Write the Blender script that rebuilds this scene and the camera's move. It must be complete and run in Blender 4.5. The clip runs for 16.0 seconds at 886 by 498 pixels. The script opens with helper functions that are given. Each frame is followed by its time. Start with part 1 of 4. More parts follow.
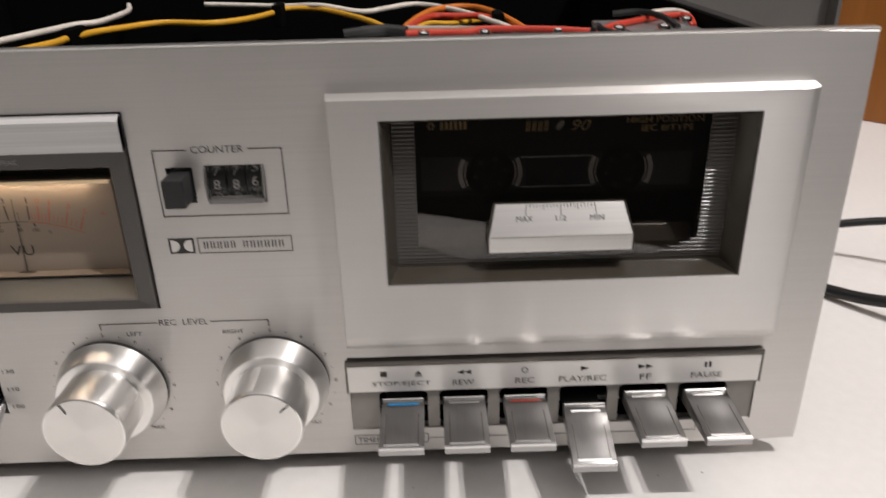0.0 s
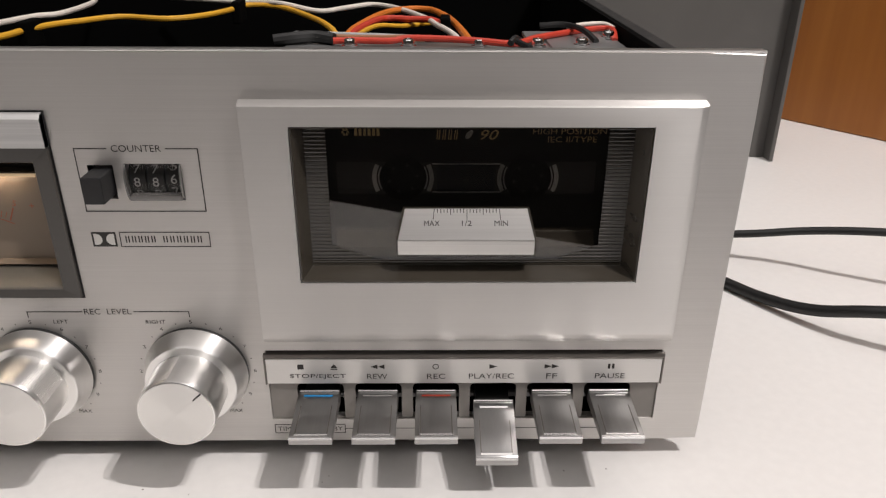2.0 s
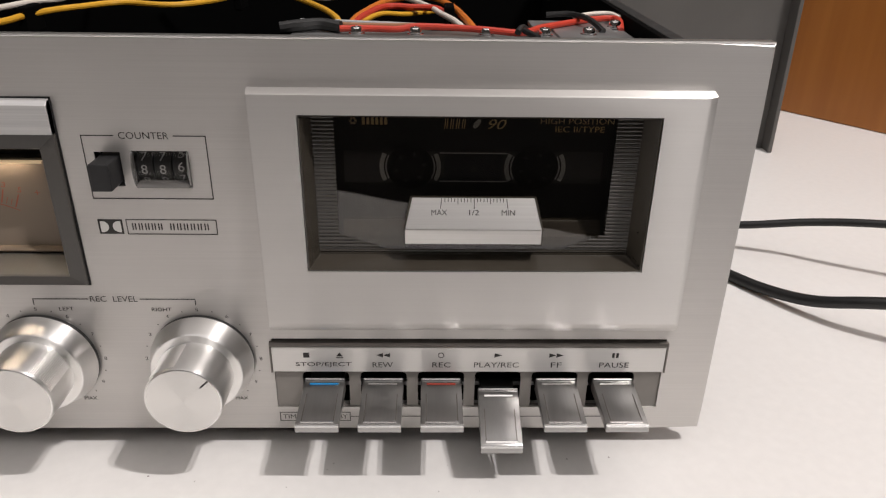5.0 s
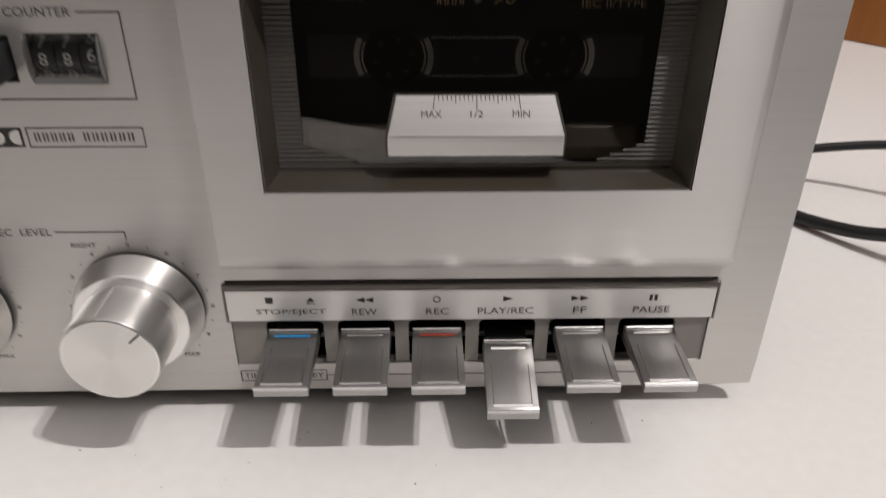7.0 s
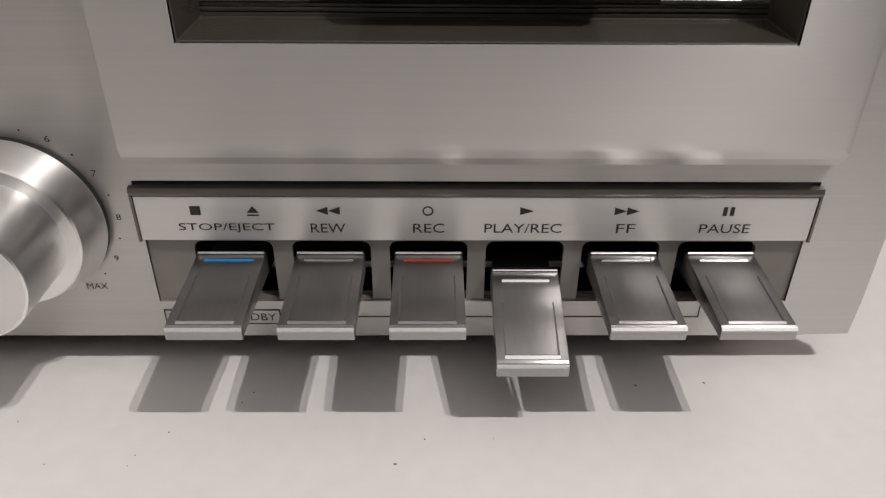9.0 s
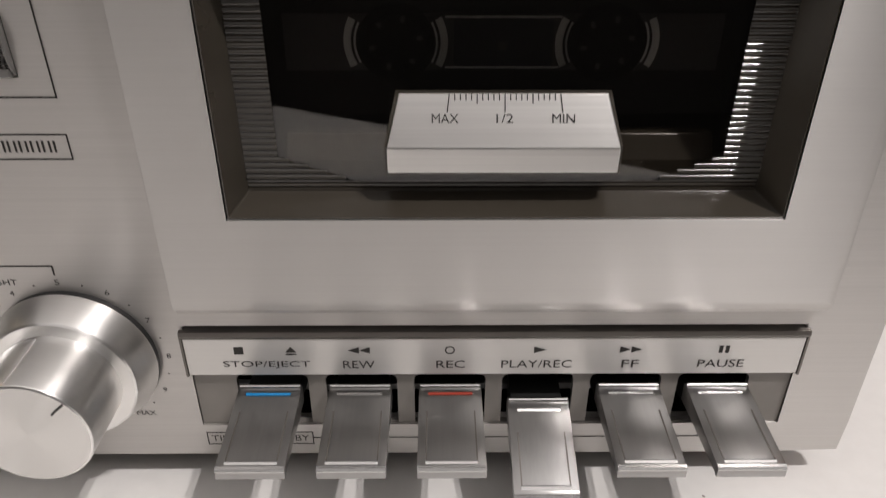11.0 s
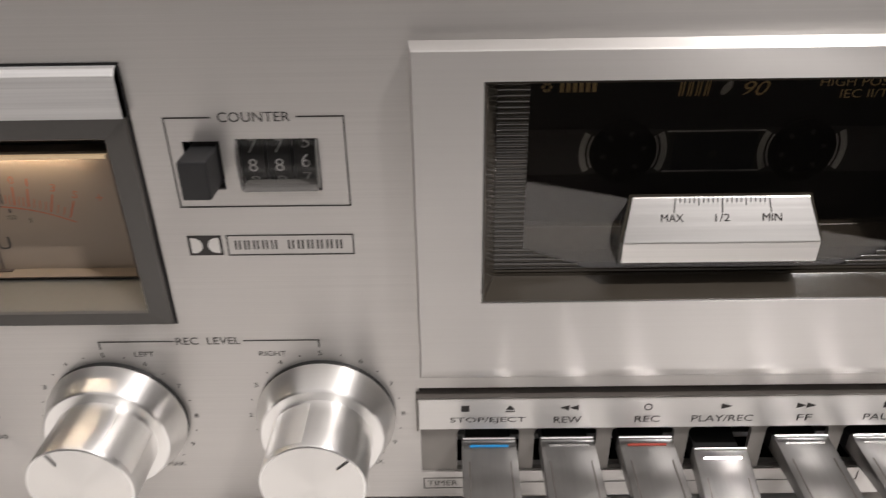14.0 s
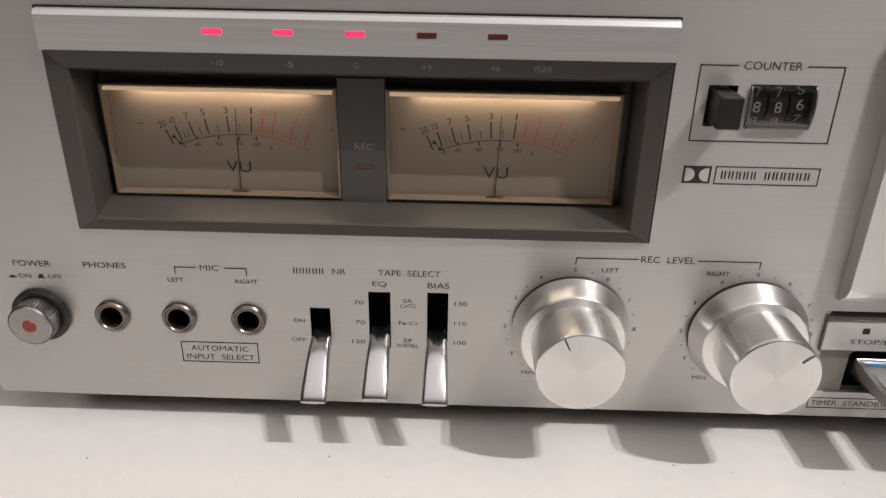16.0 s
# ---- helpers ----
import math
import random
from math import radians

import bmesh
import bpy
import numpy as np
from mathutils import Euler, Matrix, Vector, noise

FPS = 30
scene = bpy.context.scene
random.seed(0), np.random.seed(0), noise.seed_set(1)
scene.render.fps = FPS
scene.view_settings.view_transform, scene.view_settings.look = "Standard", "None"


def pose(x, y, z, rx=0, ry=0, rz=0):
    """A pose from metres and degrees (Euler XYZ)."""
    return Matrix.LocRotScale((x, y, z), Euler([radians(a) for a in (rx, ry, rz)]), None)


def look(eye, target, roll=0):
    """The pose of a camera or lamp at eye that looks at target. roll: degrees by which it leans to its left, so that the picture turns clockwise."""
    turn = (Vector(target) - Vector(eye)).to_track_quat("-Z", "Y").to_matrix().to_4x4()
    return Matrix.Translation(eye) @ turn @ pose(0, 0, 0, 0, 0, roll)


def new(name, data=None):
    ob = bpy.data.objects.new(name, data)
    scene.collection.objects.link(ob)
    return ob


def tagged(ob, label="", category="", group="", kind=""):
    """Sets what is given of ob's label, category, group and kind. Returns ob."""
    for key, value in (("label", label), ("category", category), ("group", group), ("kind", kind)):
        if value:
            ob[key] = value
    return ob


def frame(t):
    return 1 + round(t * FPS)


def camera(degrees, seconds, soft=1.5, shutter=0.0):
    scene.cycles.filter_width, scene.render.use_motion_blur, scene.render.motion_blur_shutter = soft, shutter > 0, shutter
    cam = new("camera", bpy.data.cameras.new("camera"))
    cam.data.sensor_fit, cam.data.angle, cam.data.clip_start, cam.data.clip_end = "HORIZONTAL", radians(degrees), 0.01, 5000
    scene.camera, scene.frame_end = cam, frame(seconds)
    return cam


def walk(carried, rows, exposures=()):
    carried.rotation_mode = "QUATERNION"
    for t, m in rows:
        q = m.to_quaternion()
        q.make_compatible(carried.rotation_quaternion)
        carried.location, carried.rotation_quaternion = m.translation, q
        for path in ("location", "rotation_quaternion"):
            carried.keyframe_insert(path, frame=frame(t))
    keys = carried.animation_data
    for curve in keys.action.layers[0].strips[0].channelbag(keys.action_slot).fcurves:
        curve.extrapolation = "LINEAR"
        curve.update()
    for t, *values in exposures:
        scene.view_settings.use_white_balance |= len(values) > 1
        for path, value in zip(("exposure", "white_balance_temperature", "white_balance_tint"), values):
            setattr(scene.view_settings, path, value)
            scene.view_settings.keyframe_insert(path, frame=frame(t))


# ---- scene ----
cam = camera(62.34, 16.0, soft=1.25, shutter=0.3)
PATH = [
    (0, (-0.0023, -0.2020, 0.1756), (0.0008, 0.0712, 0.0519), -1.43),
    (0.2, (0.0109, -0.2038, 0.1717), (0.0134, 0.0667, 0.0420), -2.22),
    (0.5, (0.0244, -0.2093, 0.1663), (0.0335, 0.0626, 0.0399), -1.23),
    (1, (0.0270, -0.2100, 0.1806), (0.0348, 0.0605, 0.0512), 0.15),
    (1.5, (0.0266, -0.2113, 0.1783), (0.0331, 0.0591, 0.0487), 0.35),
    (2, (0.0248, -0.2107, 0.1827), (0.0289, 0.0611, 0.0557), 0.33),
    (2.5, (0.0238, -0.2111, 0.1847), (0.0287, 0.0607, 0.0578), 0.33),
    (3, (0.0241, -0.2125, 0.1876), (0.0291, 0.0579, 0.0579), 0.54),
    (3.5, (0.0220, -0.2116, 0.1850), (0.0266, 0.0593, 0.0562), 0.43),
    (4, (0.0215, -0.2137, 0.1851), (0.0271, 0.0570, 0.0560), 0.59),
    (5.2, (0.0204, -0.2106, 0.1824), (0.0272, 0.0591, 0.0507), 1.00),
    (6.3, (0.0187, -0.2050, 0.1771), (0.0276, 0.0626, 0.0419), 1.95),
    (6.5, (0.0187, -0.1988, 0.1712), (0.0269, 0.0697, 0.0378), 1.14),
    (6.8, (0.0203, -0.1801, 0.1650), (0.0255, 0.0848, 0.0245), 0.55),
    (7, (0.0234, -0.1695, 0.1524), (0.0295, 0.0911, 0.0038), 0.25),
    (7.2, (0.0272, -0.1580, 0.1427), (0.0285, 0.0979, -0.0139), -0.04),
    (7.5, (0.0251, -0.1437, 0.1230), (0.0347, 0.1109, -0.0353), 1.19),
    (8, (0.0248, -0.1328, 0.1125), (0.0317, 0.1222, -0.0455), 0.55),
    (8.2, (0.0270, -0.1302, 0.1101), (0.0299, 0.1245, -0.0485), 0.33),
    (10.3, (0.0257, -0.1282, 0.1113), (0.0310, 0.1290, -0.0431), 0.85),
    (10.5, (0.0246, -0.1280, 0.1195), (0.0283, 0.1288, -0.0355), 0.36),
    (11, (0.0229, -0.1274, 0.1407), (0.0254, 0.1309, -0.0119), 0.15),
    (11.5, (0.0246, -0.1232, 0.1511), (0.0240, 0.1341, -0.0032), 0.01),
    (12, (0.0268, -0.1202, 0.1520), (0.0280, 0.1413, 0.0051), 0.02),
    (12.5, (0.0282, -0.1180, 0.1506), (0.0293, 0.1467, 0.0096), 0.09),
    (13, (0.0240, -0.1229, 0.1546), (0.0259, 0.1415, 0.0129), -0.04),
    (13.3, (0.0141, -0.1292, 0.1590), (0.0108, 0.1355, 0.0179), -0.72),
    (13.5, (0.0024, -0.1329, 0.1620), (0.0002, 0.1303, 0.0181), -0.44),
    (14, (-0.0243, -0.1424, 0.1657), (-0.0264, 0.1194, 0.0193), -0.91),
    (14.2, (-0.0334, -0.1497, 0.1673), (-0.0410, 0.1138, 0.0241), -1.78),
    (14.5, (-0.0468, -0.1584, 0.1721), (-0.0619, 0.1021, 0.0241), -2.60),
    (15, (-0.0783, -0.1718, 0.1740), (-0.0908, 0.0904, 0.0287), -1.86),
    (15.3, (-0.1001, -0.1847, 0.1713), (-0.1207, 0.0807, 0.0328), -1.73),
    (15.5, (-0.1242, -0.1900, 0.1698), (-0.1367, 0.0777, 0.0351), -0.54),
    (15.6, (-0.1320, -0.1907, 0.1678), (-0.1411, 0.0774, 0.0336), -0.17),
    (16, (-0.1430, -0.1912, 0.1529), (-0.1486, 0.0804, 0.0256), 1.00),
]
walk(cam, [(t, look(eye, target, roll)) for t, eye, target, roll in PATH],
     exposures=((0.0, 0.23), (1.0, 0.19), (2.5, 0.22), (4.0, 0.22), (6.5, 0.12), (7.5, -0.13), (8.0, -0.16), (10.5, -0.05), (11.5, 0.17), (12.5, 0.27), (13.3, 0.42), (14.0, 0.35), (14.5, 0.2), (15.0, 0.17), (16.0, 0.14)))

# ---- world and lamps ----
MM = 0.001
world = bpy.data.worlds.new("world")
scene.world = world
world.use_nodes = True
world.node_tree.nodes["Background"].inputs[0].default_value = (1.0, 0.93, 0.86, 1)
world.node_tree.nodes["Background"].inputs[1].default_value = 0.15


def area_lamp(name, eye, target, sx, sy, watts, colour):
    data = bpy.data.lights.new(name, "AREA")
    data.shape, data.size, data.size_y = "RECTANGLE", sx, sy
    data.energy, data.color = watts, colour
    ob = new(name, data)
    ob.matrix_world = look(eye, target)
    return ob


# two bulbs of a hanging lamp, in front of the deck to the right
area_lamp("lamp_bulb", (0.800, -0.60, 1.70), (0, 0, 0.05), 0.016, 0.016, 11.6, (1.0, 0.945, 0.925))
area_lamp("lamp_bulb", (0.905, -0.60, 1.70), (0, 0, 0.05), 0.016, 0.016, 11.6, (1.0, 0.945, 0.925))
# added broad fill under the ceiling for the room's ambient light
area_lamp("ambient_fill", (0.0, -0.45, 1.78), (0.0, -0.45, 0.0), 3.2, 2.8, 24.0, (1.0, 0.935, 0.91))


# ---- materials ----
def material(name, colour, rough=0.5, metal=0.0, **more):
    m = bpy.data.materials.new(name)
    m.use_nodes = True
    b = m.node_tree.nodes["Principled BSDF"]
    b.inputs["Base Color"].default_value = (*colour, 1)
    b.inputs["Roughness"].default_value = rough
    b.inputs["Metallic"].default_value = metal
    for k, v in more.items():
        b.inputs[k.replace("_", " ")].default_value = v
    return m


def mottled(m, scale, amount, stretch=(1, 1, 1), rough_amount=0.0, bump=0.0, detail=4.0):
    """Noise on the base colour and roughness of a material, and fine relief."""
    nt = m.node_tree
    b = nt.nodes["Principled BSDF"]
    col, rough = tuple(b.inputs["Base Color"].default_value), b.inputs["Roughness"].default_value
    co = nt.nodes.new("ShaderNodeTexCoord")
    mp = nt.nodes.new("ShaderNodeMapping")
    mp.inputs["Scale"].default_value = [scale * s for s in stretch]
    nz = nt.nodes.new("ShaderNodeTexNoise")
    nz.inputs["Scale"].default_value = 1.0
    nz.inputs["Detail"].default_value = detail
    nt.links.new(co.outputs["Object"], mp.inputs[0])
    nt.links.new(mp.outputs[0], nz.inputs["Vector"])
    if amount:
        ramp = nt.nodes.new("ShaderNodeMapRange")
        ramp.inputs[1].default_value, ramp.inputs[2].default_value = 0.3, 0.7
        ramp.inputs[3].default_value, ramp.inputs[4].default_value = 1 - amount, 1 + amount
        nt.links.new(nz.outputs[0], ramp.inputs[0])
        mul = nt.nodes.new("ShaderNodeVectorMath")
        mul.operation = "SCALE"
        if b.inputs["Base Color"].is_linked:
            nt.links.new(b.inputs["Base Color"].links[0].from_socket, mul.inputs[0])
        else:
            mul.inputs[0].default_value = col[:3]
        nt.links.new(ramp.outputs[0], mul.inputs["Scale"])
        nt.links.new(mul.outputs[0], b.inputs["Base Color"])
    if rough_amount:
        rr = nt.nodes.new("ShaderNodeMapRange")
        rr.inputs[1].default_value, rr.inputs[2].default_value = 0.3, 0.7
        rr.inputs[3].default_value, rr.inputs[4].default_value = rough - rough_amount, rough + rough_amount
        nt.links.new(nz.outputs[0], rr.inputs[0])
        nt.links.new(rr.outputs[0], b.inputs["Roughness"])
    if bump:
        bp = nt.nodes.new("ShaderNodeBump")
        bp.inputs["Strength"].default_value = bump
        bp.inputs["Distance"].default_value = 0.0001
        nt.links.new(nz.outputs[0], bp.inputs["Height"])
        if b.inputs["Normal"].is_linked:
            nt.links.new(b.inputs["Normal"].links[0].from_socket, bp.inputs["Normal"])
        nt.links.new(bp.outputs[0], b.inputs["Normal"])
    return m


def brushed(name, colour, rough, axis, anis=0.7, stretch=(14, 2300, 2300), amount=0.024, metal=1.0, uneven=0.012):
    """Brushed metal: grain along the tangent, so that reflections smear across it."""
    m = material(name, colour, rough, metal)
    nt = m.node_tree
    b = nt.nodes["Principled BSDF"]
    if axis == "X":
        tg = nt.nodes.new("ShaderNodeCombineXYZ")
        tg.inputs[0].default_value = 1.0
    else:
        tg = nt.nodes.new("ShaderNodeTangent")
        tg.direction_type, tg.axis = "RADIAL", axis
    nt.links.new(tg.outputs[0], b.inputs["Tangent"])
    b.inputs["Anisotropic"].default_value = anis
    b.inputs["Anisotropic Rotation"].default_value = 0.25
    mottled(m, 1.0, amount, stretch, uneven, 0.0, 2.0)
    mottled(m, 22.0, 0.03, (1, 1, 1))
    return m


ALU = brushed("brushed_aluminium", (0.61, 0.59, 0.57), 0.41, "X", 0.76, amount=0.03, metal=0.87)
ALU_DOOR = brushed("satin_aluminium", (0.645, 0.628, 0.61), 0.40, "X", 0.9, amount=0.014, metal=0.88)
ALU_STRIP = brushed("bright_brushed_strip", (0.70, 0.685, 0.665), 0.38, "X", 0.7, amount=0.012, metal=0.7)
ALU_BAR = brushed("coarse_brushed_bar", (0.66, 0.655, 0.65), 0.36, "X", 0.6, (14, 1500, 1500), 0.09, 0.65)
ALU_PLATE = brushed("scale_aluminium", (0.77, 0.756, 0.737), 0.30, "X", 0.55, (12, 1500, 1500), 0.04, 0.9)
ALU_KNOB = brushed("turned_aluminium", (0.86, 0.85, 0.835), 0.33, "Y", 0.6, (20, 900, 20), 0.012, 1.0, 0.0)
ALU_CAP = brushed("spun_aluminium", (0.74, 0.73, 0.715), 0.27, "Y", 0.92, (30, 30, 30), 0.01, 1.0, 0.0)
KEY_METAL = mottled(material("satin_chrome", (0.38, 0.376, 0.372), 0.30, 1.0), 1.0, 0.03, (1500, 25, 900), 0.02, 0.0, 2.0)
CHROME = mottled(material("chrome", (0.82, 0.81, 0.8), 0.12, 1.0), 60, 0.03, rough_amount=0.03)
LEVER = mottled(material("satin_lever", (0.55, 0.55, 0.565), 0.22, 1.0), 90, 0.03)
EDGE = material("polished_edge", (0.82, 0.81, 0.79), 0.32, 1.0)
KEY_EDGE = material("polished_key_edge", (0.60, 0.595, 0.59), 0.26, 1.0)
BLACK = material("black_plastic", (0.012, 0.012, 0.012), 0.45)
# near-black without gloss: shade of the recesses put into the paint colour
VOID = material("recess_shade_black", (0.002, 0.002, 0.002), 0.9, Specular_IOR_Level=0.05)
BUTTON = mottled(material("black_rubber_plastic", (0.012, 0.012, 0.013), 0.5), 300, 0.15, bump=0.2)
INK = material("black_ink", (0.025, 0.022, 0.02), 0.6)
DARK_TRIM = mottled(material("dark_trim", (0.17, 0.155, 0.14), 0.4, 0.6), 90, 0.08)
KEY_PANEL = mottled(material("grey_painted_panel", (0.22, 0.205, 0.19), 0.45, 0.3), 120, 0.06)
BEZEL = mottled(material("grey_bezel_plastic", (0.058, 0.053, 0.048), 0.34, 0.0, Specular_IOR_Level=0.6), 900, 0.03)
SMOKE = mottled(material("smoked_acrylic", (0.046, 0.039, 0.030), 0.24, Specular_IOR_Level=0.95), 120, 0.06, rough_amount=0.03)
RIBBED = mottled(material("ribbed_acrylic", (0.030, 0.026, 0.020), 0.16, Specular_IOR_Level=0.8), 120, 0.06)
SHELL = mottled(material("cassette_shell", (0.004, 0.004, 0.005), 0.3, Specular_IOR_Level=0.18), 150, 0.1)
TAPE_WINDOW = material("cassette_window", (0.055, 0.056, 0.06), 0.2)
TAPE_BLUE = material("cassette_centre", (0.022, 0.026, 0.034), 0.15)
RING = material("hub_ring", (0.55, 0.56, 0.58), 0.35)
GREY_ACRYLIC = material("grey_acrylic", (0.12, 0.115, 0.11), 0.14, Specular_IOR_Level=1.0)
GOLD = material("gold_print", (0.80, 0.58, 0.27), 0.4)
SILVER_PRINT = material("silver_print", (0.55, 0.55, 0.55), 0.4)
DIGIT = material("digit_ink", (0.34, 0.335, 0.33), 0.5)
GREY_INK = material("grey_ink", (0.25, 0.24, 0.225), 0.5)
RED_INK = material("red_ink", (0.36, 0.085, 0.04), 0.5)
BLUE_MARK = material("blue_mark", (0.012, 0.21, 0.48), 0.35)
RED_MARK = material("red_mark", (0.30, 0.036, 0.018), 0.35)
METER_CARD = mottled(material("meter_card", (0.24, 0.19, 0.146), 0.55), 40, 0.04)
METER_EDGE = material("meter_edge", (0.17, 0.132, 0.098), 0.16)
NEEDLE = material("needle", (0.05, 0.035, 0.03), 0.4)
LED_OFF = material("led_off", (0.10, 0.032, 0.026), 0.25)
STEEL = mottled(material("zinc_plate", (0.34, 0.34, 0.34), 0.38, 0.8), 60, 0.1, rough_amount=0.06)
BLACK_STEEL = mottled(material("black_painted_steel", (0.02, 0.02, 0.02), 0.5), 80, 0.2, rough_amount=0.1)
COVER_GREY = mottled(material("grey_painted_steel", (0.105, 0.10, 0.094), 0.5), 30, 0.06, bump=0.1)
RUBBER = mottled(material("black_rubber", (0.009, 0.009, 0.009), 0.5), 250, 0.2)
KNURL = mottled(material("knurled_metal", (0.36, 0.345, 0.33), 0.34, 1.0), 1800, 0.1, bump=0.15)
NICKEL = material("nickel_ring", (0.21, 0.185, 0.16), 0.3, 1.0)
WIRE_COLOURS = {"white": (0.75, 0.69, 0.62), "yellow": (0.70, 0.37, 0.03), "orange": (0.62, 0.17, 0.02), "red": (0.50, 0.045, 0.024), "brown": (0.30, 0.14, 0.07), "grey": (0.4, 0.4, 0.4)}
WIRE = {k: mottled(material("wire_" + k, c, 0.4), 250, 0.08) for k, c in WIRE_COLOURS.items()}

LED_ON = material("led_on", (0.8, 0.05, 0.12), 0.3)
LED_ON.node_tree.nodes["Principled BSDF"].inputs["Emission Color"].default_value = (1.0, 0.02, 0.10, 1)
LED_ON.node_tree.nodes["Principled BSDF"].inputs["Emission Strength"].default_value = 1.1
GLOW = material("meter_lamp", (1, 0.8, 0.55), 0.5)
GLOW.node_tree.nodes["Principled BSDF"].inputs["Emission Color"].default_value = (1.0, 0.84, 0.63, 1)
GLOW.node_tree.nodes["Principled BSDF"].inputs["Emission Strength"].default_value = 22.0
# the plastic edge is no lamp: its glow is set as emission
RIM_GLOW = material("meter_rim_glow", (0.5, 0.36, 0.22), 0.4)
RIM_GLOW.node_tree.nodes["Principled BSDF"].inputs["Emission Color"].default_value = (1.0, 0.72, 0.44, 1)
RIM_GLOW.node_tree.nodes["Principled BSDF"].inputs["Emission Strength"].default_value = 0.3

# white laminate with faint dirt
TABLE = mottled(mottled(material("white_laminate", (0.79, 0.772, 0.752), 0.42), 5, 0.012), 220, 0.02, rough_amount=0.05)
# unseen walls and floor, darkened so that metal and pane reflect little
DARK_WALL = mottled(material("dark_wall", (0.10, 0.092, 0.086), 0.9), 6, 0.05)
CEILING = mottled(material("ceiling_paint", (0.75, 0.73, 0.7), 0.9), 4, 0.03)
FLOOR = mottled(material("dark_floor", (0.035, 0.031, 0.028), 0.6), 12, 0.12)


def wood_material():
    m = material("orange_beech", (0.44, 0.19, 0.065), 0.42)
    nt = m.node_tree
    b = nt.nodes["Principled BSDF"]
    co = nt.nodes.new("ShaderNodeTexCoord")
    mp = nt.nodes.new("ShaderNodeMapping")
    mp.inputs["Scale"].default_value = (60, 60, 3)
    nz = nt.nodes.new("ShaderNodeTexNoise")
    nz.inputs["Scale"].default_value = 1
    nz.inputs["Detail"].default_value = 6
    ramp = nt.nodes.new("ShaderNodeValToRGB")
    ramp.color_ramp.elements[0].position, ramp.color_ramp.elements[0].color = 0.3, (0.31, 0.105, 0.016, 1)
    ramp.color_ramp.elements[1].position, ramp.color_ramp.elements[1].color = 0.72, (0.40, 0.148, 0.026, 1)
    nt.links.new(co.outputs["Object"], mp.inputs[0])
    nt.links.new(mp.outputs[0], nz.inputs["Vector"])
    nt.links.new(nz.outputs[0], ramp.inputs[0])
    nt.links.new(ramp.outputs[0], b.inputs["Base Color"])
    return m


WOOD = wood_material()


def pane_material(name, tint, gloss, low):
    m = bpy.data.materials.new(name)
    m.use_nodes = True
    nt = m.node_tree
    nt.nodes.remove(nt.nodes["Principled BSDF"])
    tr = nt.nodes.new("ShaderNodeBsdfTransparent")
    tr.inputs[0].default_value = (*tint, 1)
    gl = nt.nodes.new("ShaderNodeBsdfGlossy")
    gl.inputs["Roughness"].default_value = 0.02
    gl.inputs[0].default_value = (1, 1, 1, 1)
    fr = nt.nodes.new("ShaderNodeLayerWeight")
    fr.inputs[0].default_value = 0.5
    pw = nt.nodes.new("ShaderNodeMath")
    pw.operation, pw.inputs[1].default_value = "POWER", 5.0
    mr = nt.nodes.new("ShaderNodeMapRange")
    mr.inputs[3].default_value, mr.inputs[4].default_value = low, gloss
    nt.links.new(fr.outputs["Facing"], pw.inputs[0])
    nt.links.new(pw.outputs[0], mr.inputs[0])
    mix = nt.nodes.new("ShaderNodeMixShader")
    nt.links.new(mr.outputs[0], mix.inputs[0])
    nt.links.new(tr.outputs[0], mix.inputs[1])
    nt.links.new(gl.outputs[0], mix.inputs[2])
    nt.links.new(mix.outputs[0], nt.nodes["Material Output"].inputs[0])
    return m


SMOKED_PANE = pane_material("smoked_pane", (0.69, 0.67, 0.64), 0.9, 0.055)
CLEAR_PANE = pane_material("clear_pane", (0.80, 0.79, 0.78), 0.4, 0.02)


# ---- builders (millimetres) ----
def link(name, bm, mat, parent=None, label=""):
    me = bpy.data.meshes.new(name)
    bmesh.ops.recalc_face_normals(bm, faces=bm.faces)
    bm.to_mesh(me)
    bm.free()
    for m in mat if isinstance(mat, (list, tuple)) else (mat,):
        me.materials.append(m)
    ob = new(name, me)
    if parent:
        ob.parent = parent
    if label:
        ob["label"] = label
    return ob


part = link


def smooth(ob, degrees=35):
    me = ob.data
    me.polygons.foreach_set("use_smooth", [True] * len(me.polygons))
    me.set_sharp_from_angle(angle=radians(degrees))
    return ob


def thing(name, label, category, group="", kind=""):
    return tagged(new(name), label, category, group, kind)


def box(bm, x0, x1, y0, y1, z0, z1, bevel=0.0):
    vs = [bm.verts.new((x * MM, y * MM, z * MM)) for x in (x0, x1) for y in (y0, y1) for z in (z0, z1)]
    fs = [bm.faces.new([vs[i] for i in q]) for q in ((0, 1, 3, 2), (4, 6, 7, 5), (0, 4, 5, 1), (2, 3, 7, 6), (0, 2, 6, 4), (1, 5, 7, 3))]
    if bevel:
        es = list({e for f in fs for e in f.edges})
        bmesh.ops.bevel(bm, geom=es, offset=bevel * MM, segments=2, profile=0.5, affect="EDGES")
    return bm


def boxed(name, dims, mat, parent=None, bevel=0.0, label=""):
    return part(name, box(bmesh.new(), *dims, bevel), mat, parent, label)


